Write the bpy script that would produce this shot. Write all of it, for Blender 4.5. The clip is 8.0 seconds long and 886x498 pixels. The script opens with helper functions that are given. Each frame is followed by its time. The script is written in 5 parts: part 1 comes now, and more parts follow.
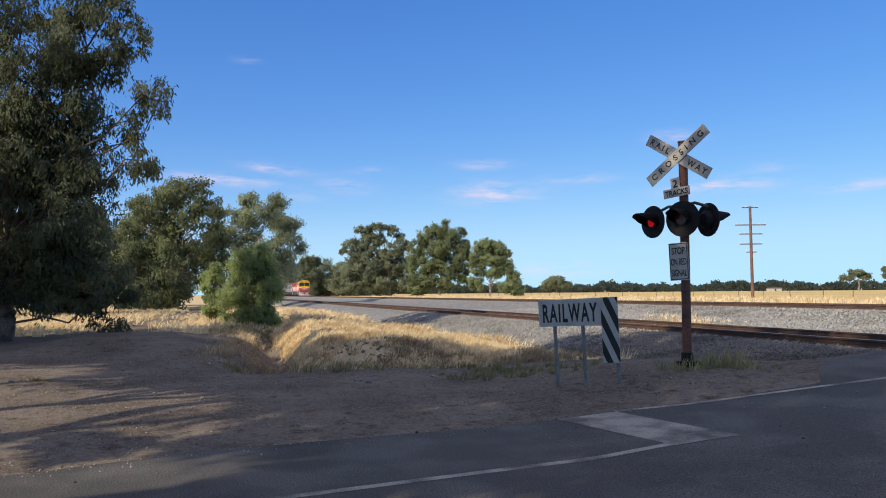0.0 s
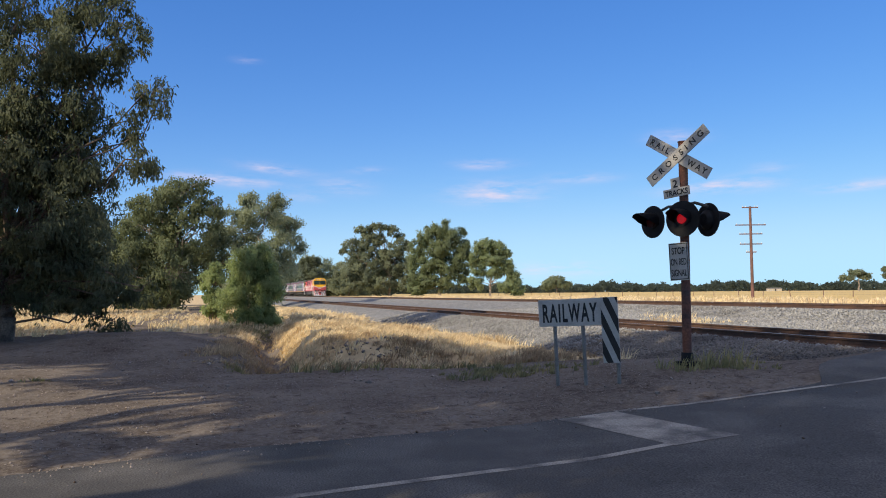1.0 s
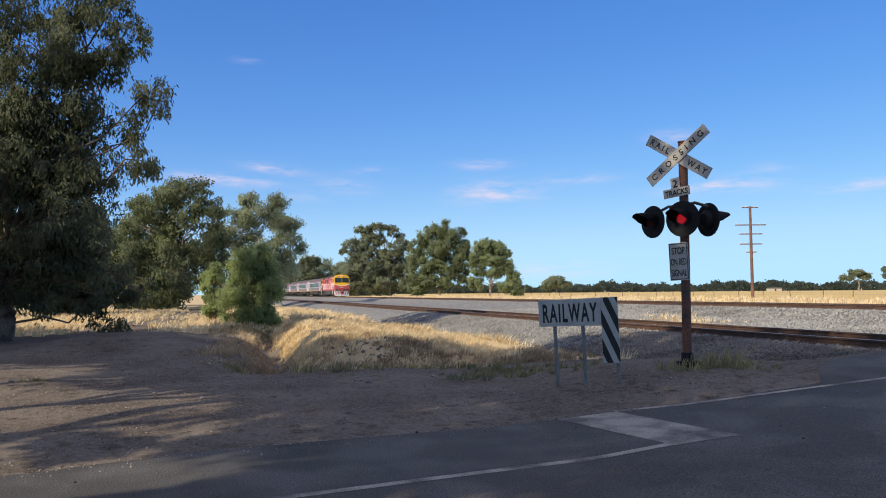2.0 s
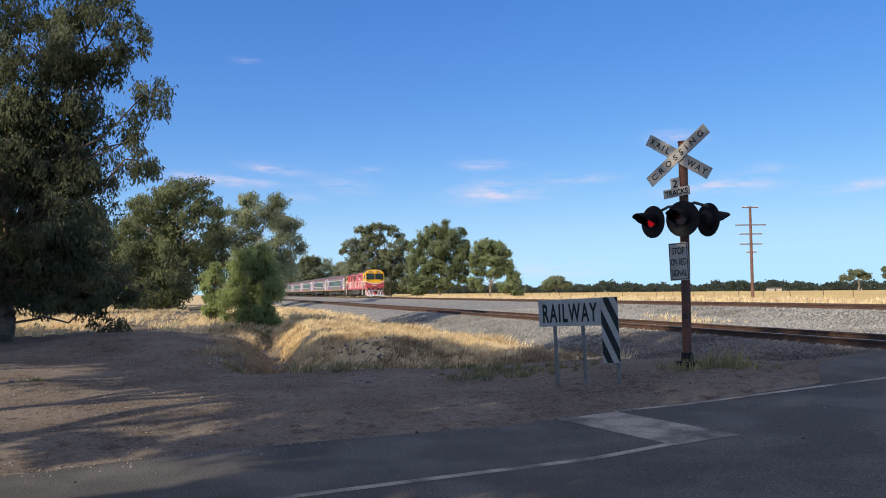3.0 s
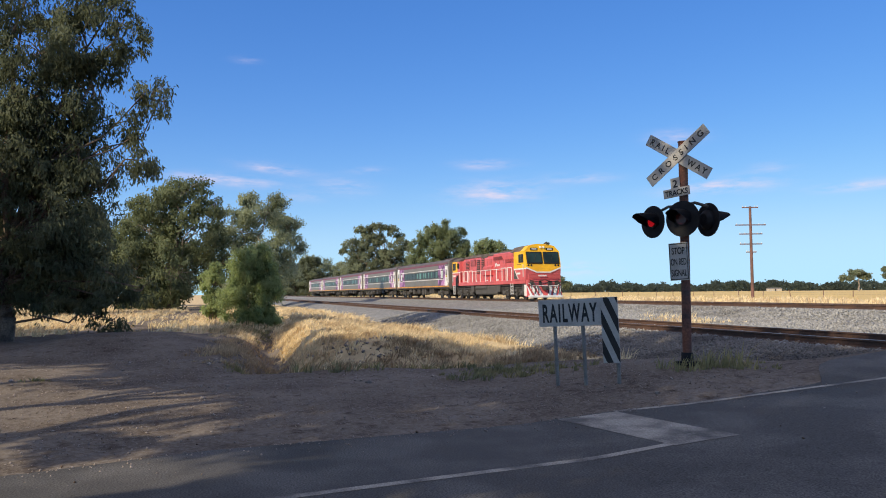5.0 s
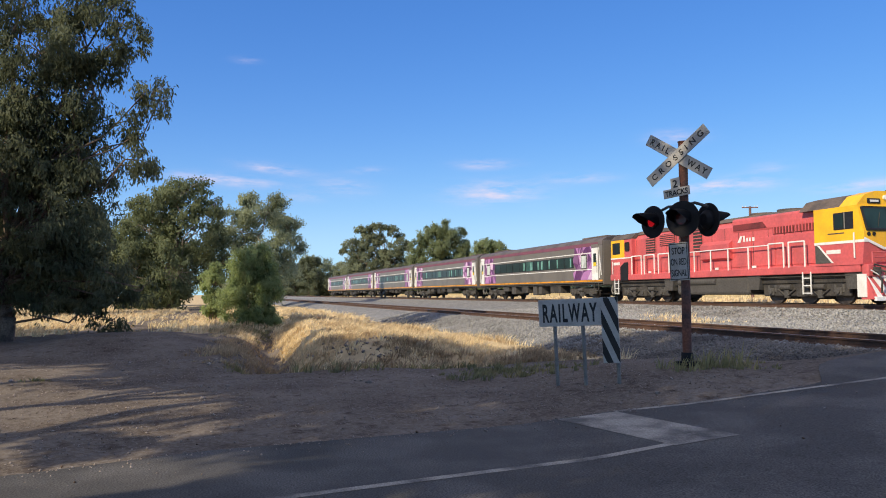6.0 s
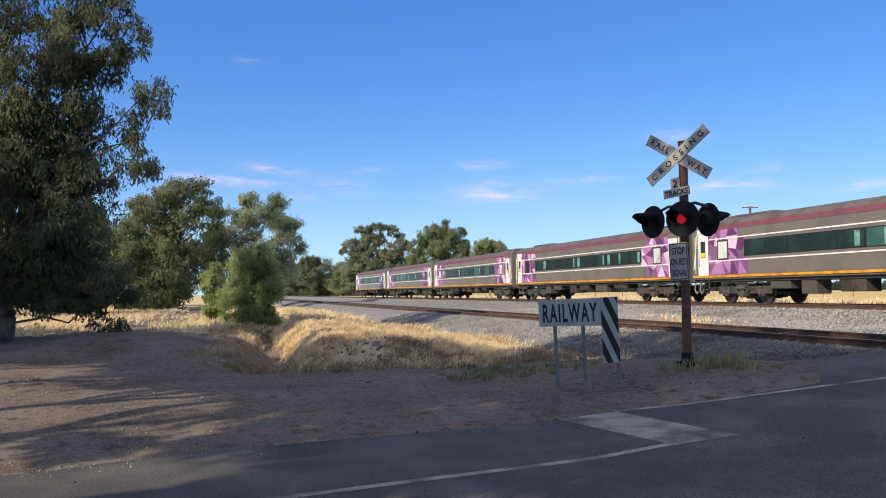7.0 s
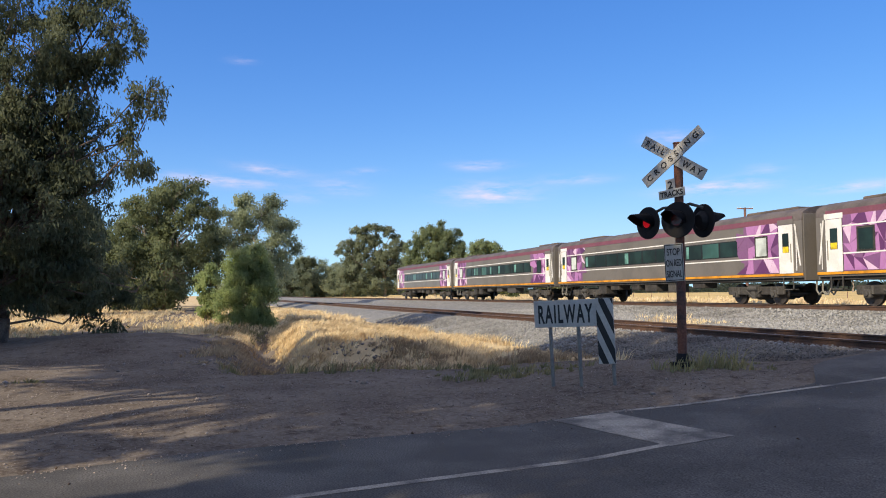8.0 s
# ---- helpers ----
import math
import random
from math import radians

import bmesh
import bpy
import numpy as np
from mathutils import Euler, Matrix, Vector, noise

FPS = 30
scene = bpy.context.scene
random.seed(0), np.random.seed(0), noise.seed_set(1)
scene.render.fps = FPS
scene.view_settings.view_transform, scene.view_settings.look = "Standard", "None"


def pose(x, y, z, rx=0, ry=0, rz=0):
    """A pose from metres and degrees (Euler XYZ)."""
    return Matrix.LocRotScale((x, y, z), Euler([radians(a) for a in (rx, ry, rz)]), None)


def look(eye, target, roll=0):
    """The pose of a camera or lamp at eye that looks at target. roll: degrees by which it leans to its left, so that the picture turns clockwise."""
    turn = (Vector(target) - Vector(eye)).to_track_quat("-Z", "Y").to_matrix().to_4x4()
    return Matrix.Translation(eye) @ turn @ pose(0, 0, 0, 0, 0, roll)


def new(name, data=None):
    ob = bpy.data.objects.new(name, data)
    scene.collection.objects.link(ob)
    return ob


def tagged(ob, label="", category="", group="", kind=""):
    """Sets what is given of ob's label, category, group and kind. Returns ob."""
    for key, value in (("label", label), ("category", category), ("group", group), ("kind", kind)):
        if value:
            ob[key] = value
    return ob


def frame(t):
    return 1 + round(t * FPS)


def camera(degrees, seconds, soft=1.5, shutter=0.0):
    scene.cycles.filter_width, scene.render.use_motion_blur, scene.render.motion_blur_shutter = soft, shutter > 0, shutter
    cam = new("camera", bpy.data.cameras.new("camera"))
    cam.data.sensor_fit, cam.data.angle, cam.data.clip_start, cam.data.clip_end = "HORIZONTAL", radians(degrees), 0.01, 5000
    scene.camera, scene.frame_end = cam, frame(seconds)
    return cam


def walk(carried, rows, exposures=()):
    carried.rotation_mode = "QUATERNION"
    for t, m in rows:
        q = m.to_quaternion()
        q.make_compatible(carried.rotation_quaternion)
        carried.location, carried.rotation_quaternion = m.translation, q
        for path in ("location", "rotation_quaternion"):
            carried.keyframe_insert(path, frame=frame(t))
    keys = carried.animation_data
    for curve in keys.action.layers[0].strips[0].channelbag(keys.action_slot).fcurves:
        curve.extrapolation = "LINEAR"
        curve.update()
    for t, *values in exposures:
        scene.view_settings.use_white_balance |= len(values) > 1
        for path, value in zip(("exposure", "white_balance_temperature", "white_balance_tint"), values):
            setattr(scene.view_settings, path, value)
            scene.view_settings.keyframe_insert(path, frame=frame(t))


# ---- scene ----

DUR = 8.0
EYE = (0.0, 0.0, 1.6)


def aim(turn, tilt, roll):
    """Camera pose: turn in degrees to the right of the -x direction, tilt up, roll."""
    a, b = radians(turn), radians(tilt)
    d = (-math.cos(a) * math.cos(b), math.sin(a) * math.cos(b), math.sin(b))
    return look(EYE, [e + 10 * k for e, k in zip(EYE, d)], roll)


cam = camera(60, DUR, soft=1.0)
REST = aim(16.8, 3.25, -0.5)
walk(cam, [(0.0, REST), (4.0, REST), (7.6, REST), (7.8, REST), (7.9, REST), (8.0, aim(17.13, 3.32, -0.5))],
     exposures=[(0.0, 0.12, 7700, 7), (4.5, 0.12, 7700, 7), (6.0, 0.17, 7700, 7), (7.2, 0.24, 7700, 7), (8.0, 0.25, 7700, 7)])

# ---- light ----
SUN_AZ = (0.47, -0.88)
SUN_EL = 33
# bearing, height, half width, half height, tilt (degrees) and thickness of each cloud
CLOUDS = ((0.9, 8.2, 3.6, 0.38, -4, 0.75), (4.3, 9.1, 2.0, 0.34, -6, 0.7), (9.5, 7.9, 1.9, 0.59, -5, 0.35), (20.1, 9.5, 1.8, 0.34, 0, 0.55), (20.7, 7.4, 2.9, 0.72, 0, 0.8), (33.9, 10.9, 1.6, 0.51, 0, 0.45), (26.8, 8.3, 2.3, 0.34, 0, 0.4), (36.8, 7.3, 3.2, 0.46, 2, 0.85), (45.9, 6.8, 2.7, 0.3, 2, 0.65), (25.2, 1.6, 3.0, 0.51, 0, 0.6), (2.3, 16.7, 0.8, 0.21, 0, 0.35), (11.2, 9.1, 1.4, 0.25, 0, 0.3), (40.0, 8.3, 1.3, 0.38, 0, 0.25), (6.6, 7.1, 1.3, 0.34, 0, 0.3))
HAZE = (2.75, 5.1, 7.9)
world = bpy.data.worlds.new("sky")
scene.world = world
world.use_nodes = True


def build_sky():
    nt = world.node_tree
    nt.nodes.clear()
    n, l = nt.nodes.new, nt.links.new
    out, bg, sky = n("ShaderNodeOutputWorld"), n("ShaderNodeBackground"), n("ShaderNodeTexSky")
    sky.sky_type, sky.sun_disc = "NISHITA", False
    sky.sun_elevation, sky.sun_rotation = radians(SUN_EL), math.atan2(SUN_AZ[0], SUN_AZ[1])
    sky.altitude, sky.air_density, sky.dust_density, sky.ozone_density = 150, 0.6, 0.0, 4.5
    # clear, deep blue air
    deep = n("ShaderNodeHueSaturation")
    deep.inputs["Saturation"].default_value = 1.5
    deep.inputs["Hue"].default_value, deep.inputs["Value"].default_value = 0.519, 2.42
    even = n("ShaderNodeGamma")
    even.inputs["Gamma"].default_value = 0.66
    l(sky.outputs[0], even.inputs[0]), l(even.outputs[0], deep.inputs["Color"])
    # hazy air never grows brighter than pale blue towards the horizon
    def vec(op, *ins):
        k = n("ShaderNodeVectorMath")
        k.operation = op
        for i, v in enumerate(ins):
            if isinstance(v, tuple):
                k.inputs[i].default_value = v
            else:
                l(v, k.inputs[i])
        return k.outputs["Value" if op == "DOT_PRODUCT" else "Vector"]

    def num(op, *ins):
        k = n("ShaderNodeMath")
        k.operation = op
        for i, v in enumerate(ins):
            if isinstance(v, (int, float)):
                k.inputs[i].default_value = v
            else:
                l(v, k.inputs[i])
        return k.outputs[0]

    ratio = vec("DIVIDE", deep.outputs[0], HAZE)
    ratio = vec("MULTIPLY", ratio, ratio)
    ratio = vec("ADD", vec("MULTIPLY", ratio, ratio), (1.0, 1.0, 1.0))
    root = n("ShaderNodeGamma")
    root.inputs["Gamma"].default_value = 0.25
    l(ratio, root.inputs[0])
    air = vec("DIVIDE", deep.outputs[0], root.outputs[0])
    # thin fair-weather clouds: soft streaks at their bearings and heights
    co, mp, nz = n("ShaderNodeTexCoord"), n("ShaderNodeMapping"), n("ShaderNodeTexNoise")
    mp.inputs["Scale"].default_value = (9, 9, 46)
    nz.inputs["Scale"].default_value, nz.inputs["Detail"].default_value, nz.inputs["Roughness"].default_value = 2.2, 7, 0.6
    l(co.outputs["Generated"], mp.inputs["Vector"]), l(mp.outputs[0], nz.inputs["Vector"])
    total = None
    for bearing, height, wide, tall, tilt, amount in CLOUDS:
        p, q = radians(bearing), radians(height)
        mid = Vector((-math.cos(p) * math.cos(q), math.sin(p) * math.cos(q), math.sin(q)))
        right = mid.cross(Vector((0, 0, 1))).normalized()
        up = right.cross(mid)
        c, d = math.cos(radians(tilt)), math.sin(radians(tilt))
        e1, e2 = (right * c + up * d) / radians(wide), (up * c - right * d) / radians(tall)
        u = num("SUBTRACT", vec("DOT_PRODUCT", co.outputs["Generated"], tuple(e1)), float(mid.dot(e1)))
        v = num("SUBTRACT", vec("DOT_PRODUCT", co.outputs["Generated"], tuple(e2)), float(mid.dot(e2)))
        r2 = num("ADD", num("MULTIPLY", u, u), num("MULTIPLY", v, v))
        front = num("GREATER_THAN", vec("DOT_PRODUCT", co.outputs["Generated"], tuple(mid)), 0.5)
        f = num("MULTIPLY", num("MULTIPLY", num("POWER", 2.718, num("MULTIPLY", r2, -1.0)), amount), front)
        total = f if total is None else num("ADD", total, f)
    ragged = n("ShaderNodeMapRange")
    ragged.inputs["From Min"].default_value, ragged.inputs["From Max"].default_value = 0.36, 0.68
    l(nz.outputs["Fac"], ragged.inputs[0])
    mix, sep = n("ShaderNodeMix"), n("ShaderNodeSeparateXYZ")
    mix.data_type = "RGBA"
    l(co.outputs["Generated"], sep.inputs[0])
    l(num("MULTIPLY", total, ragged.outputs[0]), mix.inputs["Factor"]), l(air, mix.inputs["A"])
    mix.inputs["B"].default_value = (5.2, 4.7, 6.3, 1)
    # unseen pale warm layer overhead, added to brighten and neutralise the shade
    vn, vr, vb, vm, fill_veil = n("ShaderNodeTexNoise"), n("ShaderNodeMapRange"), n("ShaderNodeMapRange"), n("ShaderNodeMath"), n("ShaderNodeMix")
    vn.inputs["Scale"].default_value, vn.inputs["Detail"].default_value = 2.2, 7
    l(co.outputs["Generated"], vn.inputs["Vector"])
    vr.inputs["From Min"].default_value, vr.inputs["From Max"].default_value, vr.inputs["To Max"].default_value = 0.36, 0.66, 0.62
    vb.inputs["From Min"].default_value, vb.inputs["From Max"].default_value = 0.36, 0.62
    vm.operation, fill_veil.data_type = "MULTIPLY", "RGBA"
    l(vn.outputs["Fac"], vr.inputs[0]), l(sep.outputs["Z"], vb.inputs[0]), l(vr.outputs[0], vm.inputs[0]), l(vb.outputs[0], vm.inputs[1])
    l(vm.outputs[0], fill_veil.inputs["Factor"]), l(mix.outputs["Result"], fill_veil.inputs["A"])
    fill_veil.inputs["B"].default_value = (8.2, 7.4, 6.4, 1)
    l(fill_veil.outputs["Result"], bg.inputs[0]), l(bg.outputs[0], out.inputs[0])
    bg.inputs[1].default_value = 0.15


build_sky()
sun = new("sun", bpy.data.lights.new("sun", "SUN"))
sun.data.energy, sun.data.angle, sun.data.color = 4.2, radians(0.55), (1.0, 0.91, 0.78)
sun.matrix_world = look((SUN_AZ[0] * 50, SUN_AZ[1] * 50, 50 * math.tan(radians(SUN_EL))), (0, 0, 0))

# ---- materials ----


def material(name, color, rough=0.8, metal=0.0, vary=0.25, scale=4.0, fine=60.0, bump=0.2, spec=0.4, second=None, island=0.0, emit=None, power=0.0, trans=0.0, patch=(0.45, 0.6), coat=0.0, bdist=0.02):
    """A surface with colour variation at two scales, fine relief, and a second colour in worn or stained patches."""
    m = bpy.data.materials.new(name)
    m.use_nodes = True
    nt = m.node_tree
    n, l = nt.nodes.new, nt.links.new
    b = nt.nodes["Principled BSDF"]
    co = n("ShaderNodeTexCoord")
    big, small = n("ShaderNodeTexNoise"), n("ShaderNodeTexNoise")
    for t, s, d in ((big, scale, 5), (small, fine, 3)):
        t.inputs["Scale"].default_value, t.inputs["Detail"].default_value = s, d
        l(co.outputs["Object"], t.inputs["Vector"])
    base = n("ShaderNodeMix")
    base.data_type = "RGBA"
    base.inputs["A"].default_value = (*color, 1)
    base.inputs["B"].default_value = (*(second or [c * 0.6 for c in color]), 1)
    rp = n("ShaderNodeMapRange")
    rp.inputs["From Min"].default_value, rp.inputs["From Max"].default_value = patch
    l(big.outputs["Fac"], rp.inputs[0]), l(rp.outputs[0], base.inputs["Factor"])
    hsv = n("ShaderNodeHueSaturation")
    val = n("ShaderNodeMapRange")
    val.inputs["To Min"].default_value, val.inputs["To Max"].default_value = 1 - vary, 1 + vary
    val.inputs["From Min"].default_value, val.inputs["From Max"].default_value = 0.3, 0.7
    l(small.outputs["Fac"], val.inputs[0])
    src = val.outputs[0]
    if island:
        geo, oi, add = n("ShaderNodeNewGeometry"), n("ShaderNodeObjectInfo"), n("ShaderNodeMath")
        add.operation = "ADD"
        l(geo.outputs["Random Per Island"], add.inputs[0]), l(oi.outputs["Random"], add.inputs[1])
        ir = n("ShaderNodeMapRange")
        ir.inputs["From Max"].default_value = 2
        ir.inputs["To Min"].default_value, ir.inputs["To Max"].default_value = 1 - island, 1 + island
        l(add.outputs[0], ir.inputs[0])
        mm = n("ShaderNodeMath")
        mm.operation = "MULTIPLY"
        l(src, mm.inputs[0]), l(ir.outputs[0], mm.inputs[1])
        src = mm.outputs[0]
    l(src, hsv.inputs["Value"]), l(base.outputs["Result"], hsv.inputs["Color"])
    l(hsv.outputs[0], b.inputs["Base Color"])
    b.inputs["Roughness"].default_value, b.inputs["Metallic"].default_value = rough, metal
    b.inputs["Specular IOR Level"].default_value = spec
    b.inputs["Coat Weight"].default_value = coat
    if bump:
        bp = n("ShaderNodeBump")
        bp.inputs["Strength"].default_value, bp.inputs["Distance"].default_value = bump, bdist
        l(small.outputs["Fac"], bp.inputs["Height"]), l(bp.outputs[0], b.inputs["Normal"])
    if emit:
        b.inputs["Emission Color"].default_value, b.inputs["Emission Strength"].default_value = (*emit, 1), power
    if trans:
        tr, mx = n("ShaderNodeBsdfTranslucent"), n("ShaderNodeMixShader")
        l(hsv.outputs[0], tr.inputs["Color"])
        mx.inputs[0].default_value = trans
        l(b.outputs[0], mx.inputs[1]), l(tr.outputs[0], mx.inputs[2]), l(mx.outputs[0], nt.nodes["Material Output"].inputs[0])
    return m


def ground_material():
    """Dirt, dry grass litter and stubble, mixed by the 'grass' and 'field' amounts stored on the sheet."""
    m = bpy.data.materials.new("ground")
    m.use_nodes = True
    nt = m.node_tree
    n, l = nt.nodes.new, nt.links.new
    b = nt.nodes["Principled BSDF"]
    co = n("ShaderNodeTexCoord")

    def noise_tex(s, d=5, r=0.6):
        t = n("ShaderNodeTexNoise")
        t.inputs["Scale"].default_value, t.inputs["Detail"].default_value, t.inputs["Roughness"].default_value = s, d, r
        l(co.outputs["Object"], t.inputs["Vector"])
        return t.outputs["Fac"]

    def ramp(fac, lo, hi, a, c):
        r = n("ShaderNodeMix")
        r.data_type = "RGBA"
        g = n("ShaderNodeMapRange")
        g.inputs["From Min"].default_value, g.inputs["From Max"].default_value = lo, hi
        l(fac, g.inputs[0]), l(g.outputs[0], r.inputs["Factor"])
        for k, v in (("A", a), ("B", c)):
            if isinstance(v, tuple):
                r.inputs[k].default_value = (*v, 1)
            else:
                l(v, r.inputs[k])
        return r.outputs["Result"]

    dirt = ramp(noise_tex(0.5), 0.35, 0.65, (0.078, 0.056, 0.042), (0.19, 0.16, 0.134))
    dirt = ramp(noise_tex(18, 6, 0.75), 0.42, 0.75, dirt, (0.27, 0.24, 0.21))
    dirt = ramp(noise_tex(3.5, 7, 0.7), 0.52, 0.7, dirt, (0.058, 0.041, 0.031))
    straw = ramp(noise_tex(1.4), 0.35, 0.65, (0.66, 0.52, 0.31), (0.5, 0.37, 0.22))
    crop = ramp(noise_tex(0.06), 0.35, 0.65, (0.62, 0.46, 0.2), (0.5, 0.35, 0.15))
    crop = ramp(noise_tex(2.2, 6, 0.8), 0.45, 0.7, crop, (0.68, 0.52, 0.26))
    at1, at2 = n("ShaderNodeAttribute"), n("ShaderNodeAttribute")
    at1.attribute_name, at2.attribute_name = "grass", "field"
    rag = n("ShaderNodeMath")
    rag.operation = "ADD"
    l(at1.outputs["Fac"], rag.inputs[0])
    l(noise_tex(3, 6, 0.7), rag.inputs[1])
    col = ramp(rag.outputs[0], 0.85, 1.15, dirt, straw)
    col = ramp(at2.outputs["Fac"], 0.2, 0.8, col, crop)
    l(col, b.inputs["Base Color"])
    b.inputs["Roughness"].default_value, b.inputs["Specular IOR Level"].default_value = 0.95, 0.15
    bp = n("ShaderNodeBump")
    bp.inputs["Strength"].default_value, bp.inputs["Distance"].default_value = 0.7, 0.04
    l(noise_tex(14, 8, 0.7), bp.inputs["Height"]), l(bp.outputs[0], b.inputs["Normal"])
    return m


M = {}
M["ground"] = ground_material()
M["asphalt"] = material("asphalt", (0.066, 0.063, 0.061), 0.85, vary=0.65, scale=0.9, fine=60, bump=0.8, second=(0.105, 0.1, 0.096), spec=0.3, bdist=0.006)
M["road_paint"] = material("worn_road_paint", (0.34, 0.315, 0.275), 0.85, vary=0.4, scale=2.3, fine=55, second=(0.1, 0.095, 0.09), patch=(0.42, 0.66))
M["ballast"] = material("ballast_bed", (0.25, 0.25, 0.245), 0.9, vary=0.6, scale=3, fine=24, bump=1.0, second=(0.17, 0.172, 0.175), bdist=0.05)
M["stone"] = material("crushed_stone", (0.285, 0.285, 0.28), 0.9, vary=0.2, scale=0.5, fine=30, second=(0.21, 0.207, 0.2), island=0.45)
M["dark_stone"] = material("dark_ballast_stone", (0.185, 0.168, 0.15), 0.9, vary=0.2, scale=0.8, fine=30, second=(0.11, 0.098, 0.088), island=0.4)
M["pale_stone"] = material("dirt_stone", (0.36, 0.3, 0.26), 0.9, vary=0.2, scale=2, fine=30, second=(0.25, 0.21, 0.18), island=0.4)
M["litter"] = material("dead_leaf", (0.12, 0.08, 0.055), 0.9, vary=0.2, scale=2, fine=30, island=0.5, bump=0)
M["rail_steel"] = material("rusty_rail", (0.1, 0.055, 0.038), 0.75, 0.0, vary=0.3, scale=2, fine=40, second=(0.065, 0.038, 0.03))
M["rail_head"] = material("worn_rail_head", (0.3, 0.24, 0.21), 0.4, 0.8, vary=0.2, scale=3, fine=50, bump=0.05)
M["sleeper"] = material("concrete_sleeper", (0.4, 0.38, 0.35), 0.9, vary=0.2, scale=5, fine=60, second=(0.28, 0.25, 0.22), island=0.2)
M["straw"] = material("dry_grass", (0.88, 0.73, 0.47), 0.8, vary=0.15, scale=0.9, fine=8, bump=0, second=(0.56, 0.42, 0.25), island=0.35, trans=0.4, spec=0.15)
# brown dead grass; its dark tone also carries the shade of the hollow
M["brown_grass"] = material("matted_brown_grass", (0.54, 0.41, 0.26), 0.85, vary=0.15, scale=0.9, fine=8, bump=0, second=(0.4, 0.29, 0.18), island=0.4, trans=0.3, spec=0.12)
M["green_grass"] = material("green_grass", (0.2, 0.195, 0.1), 0.8, vary=0.15, scale=0.5, fine=8, bump=0, second=(0.36, 0.3, 0.14), island=0.4, trans=0.3, spec=0.15)
M["bark"] = material("grey_brown_bark", (0.2, 0.15, 0.115), 0.95, vary=0.35, scale=2.5, fine=22, bump=0.8, second=(0.1, 0.075, 0.06))
M["pale_bark"] = material("pale_bark", (0.38, 0.31, 0.25), 0.9, vary=0.3, scale=2.0, fine=18, bump=0.5, second=(0.2, 0.15, 0.12))
LEAF = dict(rough=0.55, vary=0.12, scale=0.35, fine=3, bump=0, island=0.32, trans=0.55, spec=0.2)
M["leaf_gum"] = material("gum_leaf", (0.15, 0.172, 0.105), second=(0.095, 0.115, 0.068), **LEAF)
M["leaf_grey"] = material("grey_green_leaf", (0.3, 0.34, 0.225), second=(0.225, 0.262, 0.165), **LEAF)
M["leaf_bright"] = material("fresh_green_leaf", (0.3, 0.36, 0.205), second=(0.235, 0.29, 0.155), **LEAF)
M["leaf_pale"] = material("pale_green_leaf", (0.33, 0.4, 0.18), second=(0.24, 0.31, 0.13), **LEAF)
M["leaf_olive"] = material("olive_leaf", (0.235, 0.275, 0.15), second=(0.165, 0.2, 0.105), **LEAF)
# distance haze is mixed into this bluish green
M["leaf_far"] = material("hazed_far_leaf", (0.085, 0.11, 0.09), second=(0.065, 0.09, 0.075), **LEAF)
M["post_rust"] = material("rusty_post", (0.2, 0.08, 0.052), 0.8, vary=0.35, scale=3, fine=30, second=(0.085, 0.052, 0.045))
M["galv"] = material("galvanised_steel", (0.2, 0.19, 0.17), 0.8, 0.0, vary=0.15, scale=6, fine=40, second=(0.24, 0.23, 0.21), bump=0.1)
M["sign_white"] = material("weathered_white_sign", (0.47, 0.455, 0.425), 0.75, vary=0.08, scale=5, fine=30, second=(0.35, 0.335, 0.31), patch=(0.5, 0.75), bump=0.05)
M["sign_black"] = material("black_sign_paint", (0.018, 0.018, 0.02), 0.5, vary=0.2, scale=6, fine=40, bump=0.05)
M["lamp_black"] = material("matt_black_paint", (0.011, 0.01, 0.012), 0.7, vary=0.2, scale=6, fine=40, bump=0.08)
M["lens"] = material("dark_red_lens", (0.1, 0.008, 0.008), 0.2, vary=0.1, scale=9, fine=60, spec=0.5)
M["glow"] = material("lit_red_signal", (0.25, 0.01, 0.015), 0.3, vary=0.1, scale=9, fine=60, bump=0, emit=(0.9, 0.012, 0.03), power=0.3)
M["pole_wood"] = material("red_brown_pole", (0.19, 0.1, 0.085), 0.9, vary=0.25, scale=1.5, fine=20, second=(0.13, 0.075, 0.065))
M["red"] = material("red_paint", (0.62, 0.115, 0.12), 0.45, vary=0.1, scale=0.8, fine=9, second=(0.5, 0.1, 0.105), bump=0.03, coat=0.1)
M["grille_red"] = material("dark_red_grille", (0.2, 0.035, 0.035), 0.6, vary=0.2, scale=2, fine=20, second=(0.12, 0.025, 0.025))
M["yellow"] = material("yellow_paint", (0.92, 0.5, 0.03), 0.42, vary=0.05, scale=1.2, fine=14, second=(0.82, 0.43, 0.03), bump=0.03)
M["roof_brown"] = material("sooty_roof", (0.13, 0.1, 0.085), 0.8, vary=0.2, scale=1.0, fine=14, second=(0.08, 0.065, 0.06))
M["train_grey"] = material("taupe_grey_paint", (0.165, 0.15, 0.135), 0.4, vary=0.05, scale=0.8, fine=12, second=(0.14, 0.128, 0.116), bump=0.03)
M["train_roof"] = material("maroon_roof_paint", (0.2, 0.07, 0.1), 0.6, vary=0.1, scale=0.8, fine=12, second=(0.17, 0.06, 0.095), bump=0.05)
M["coach_roof"] = material("grey_brown_roof", (0.125, 0.105, 0.1), 0.6, vary=0.15, scale=0.8, fine=10, second=(0.085, 0.07, 0.07), bump=0.05)
M["plum"] = material("deep_plum_livery", (0.13, 0.04, 0.13), 0.45, vary=0.05, scale=1, fine=12, second=(0.11, 0.035, 0.12), bump=0.03)
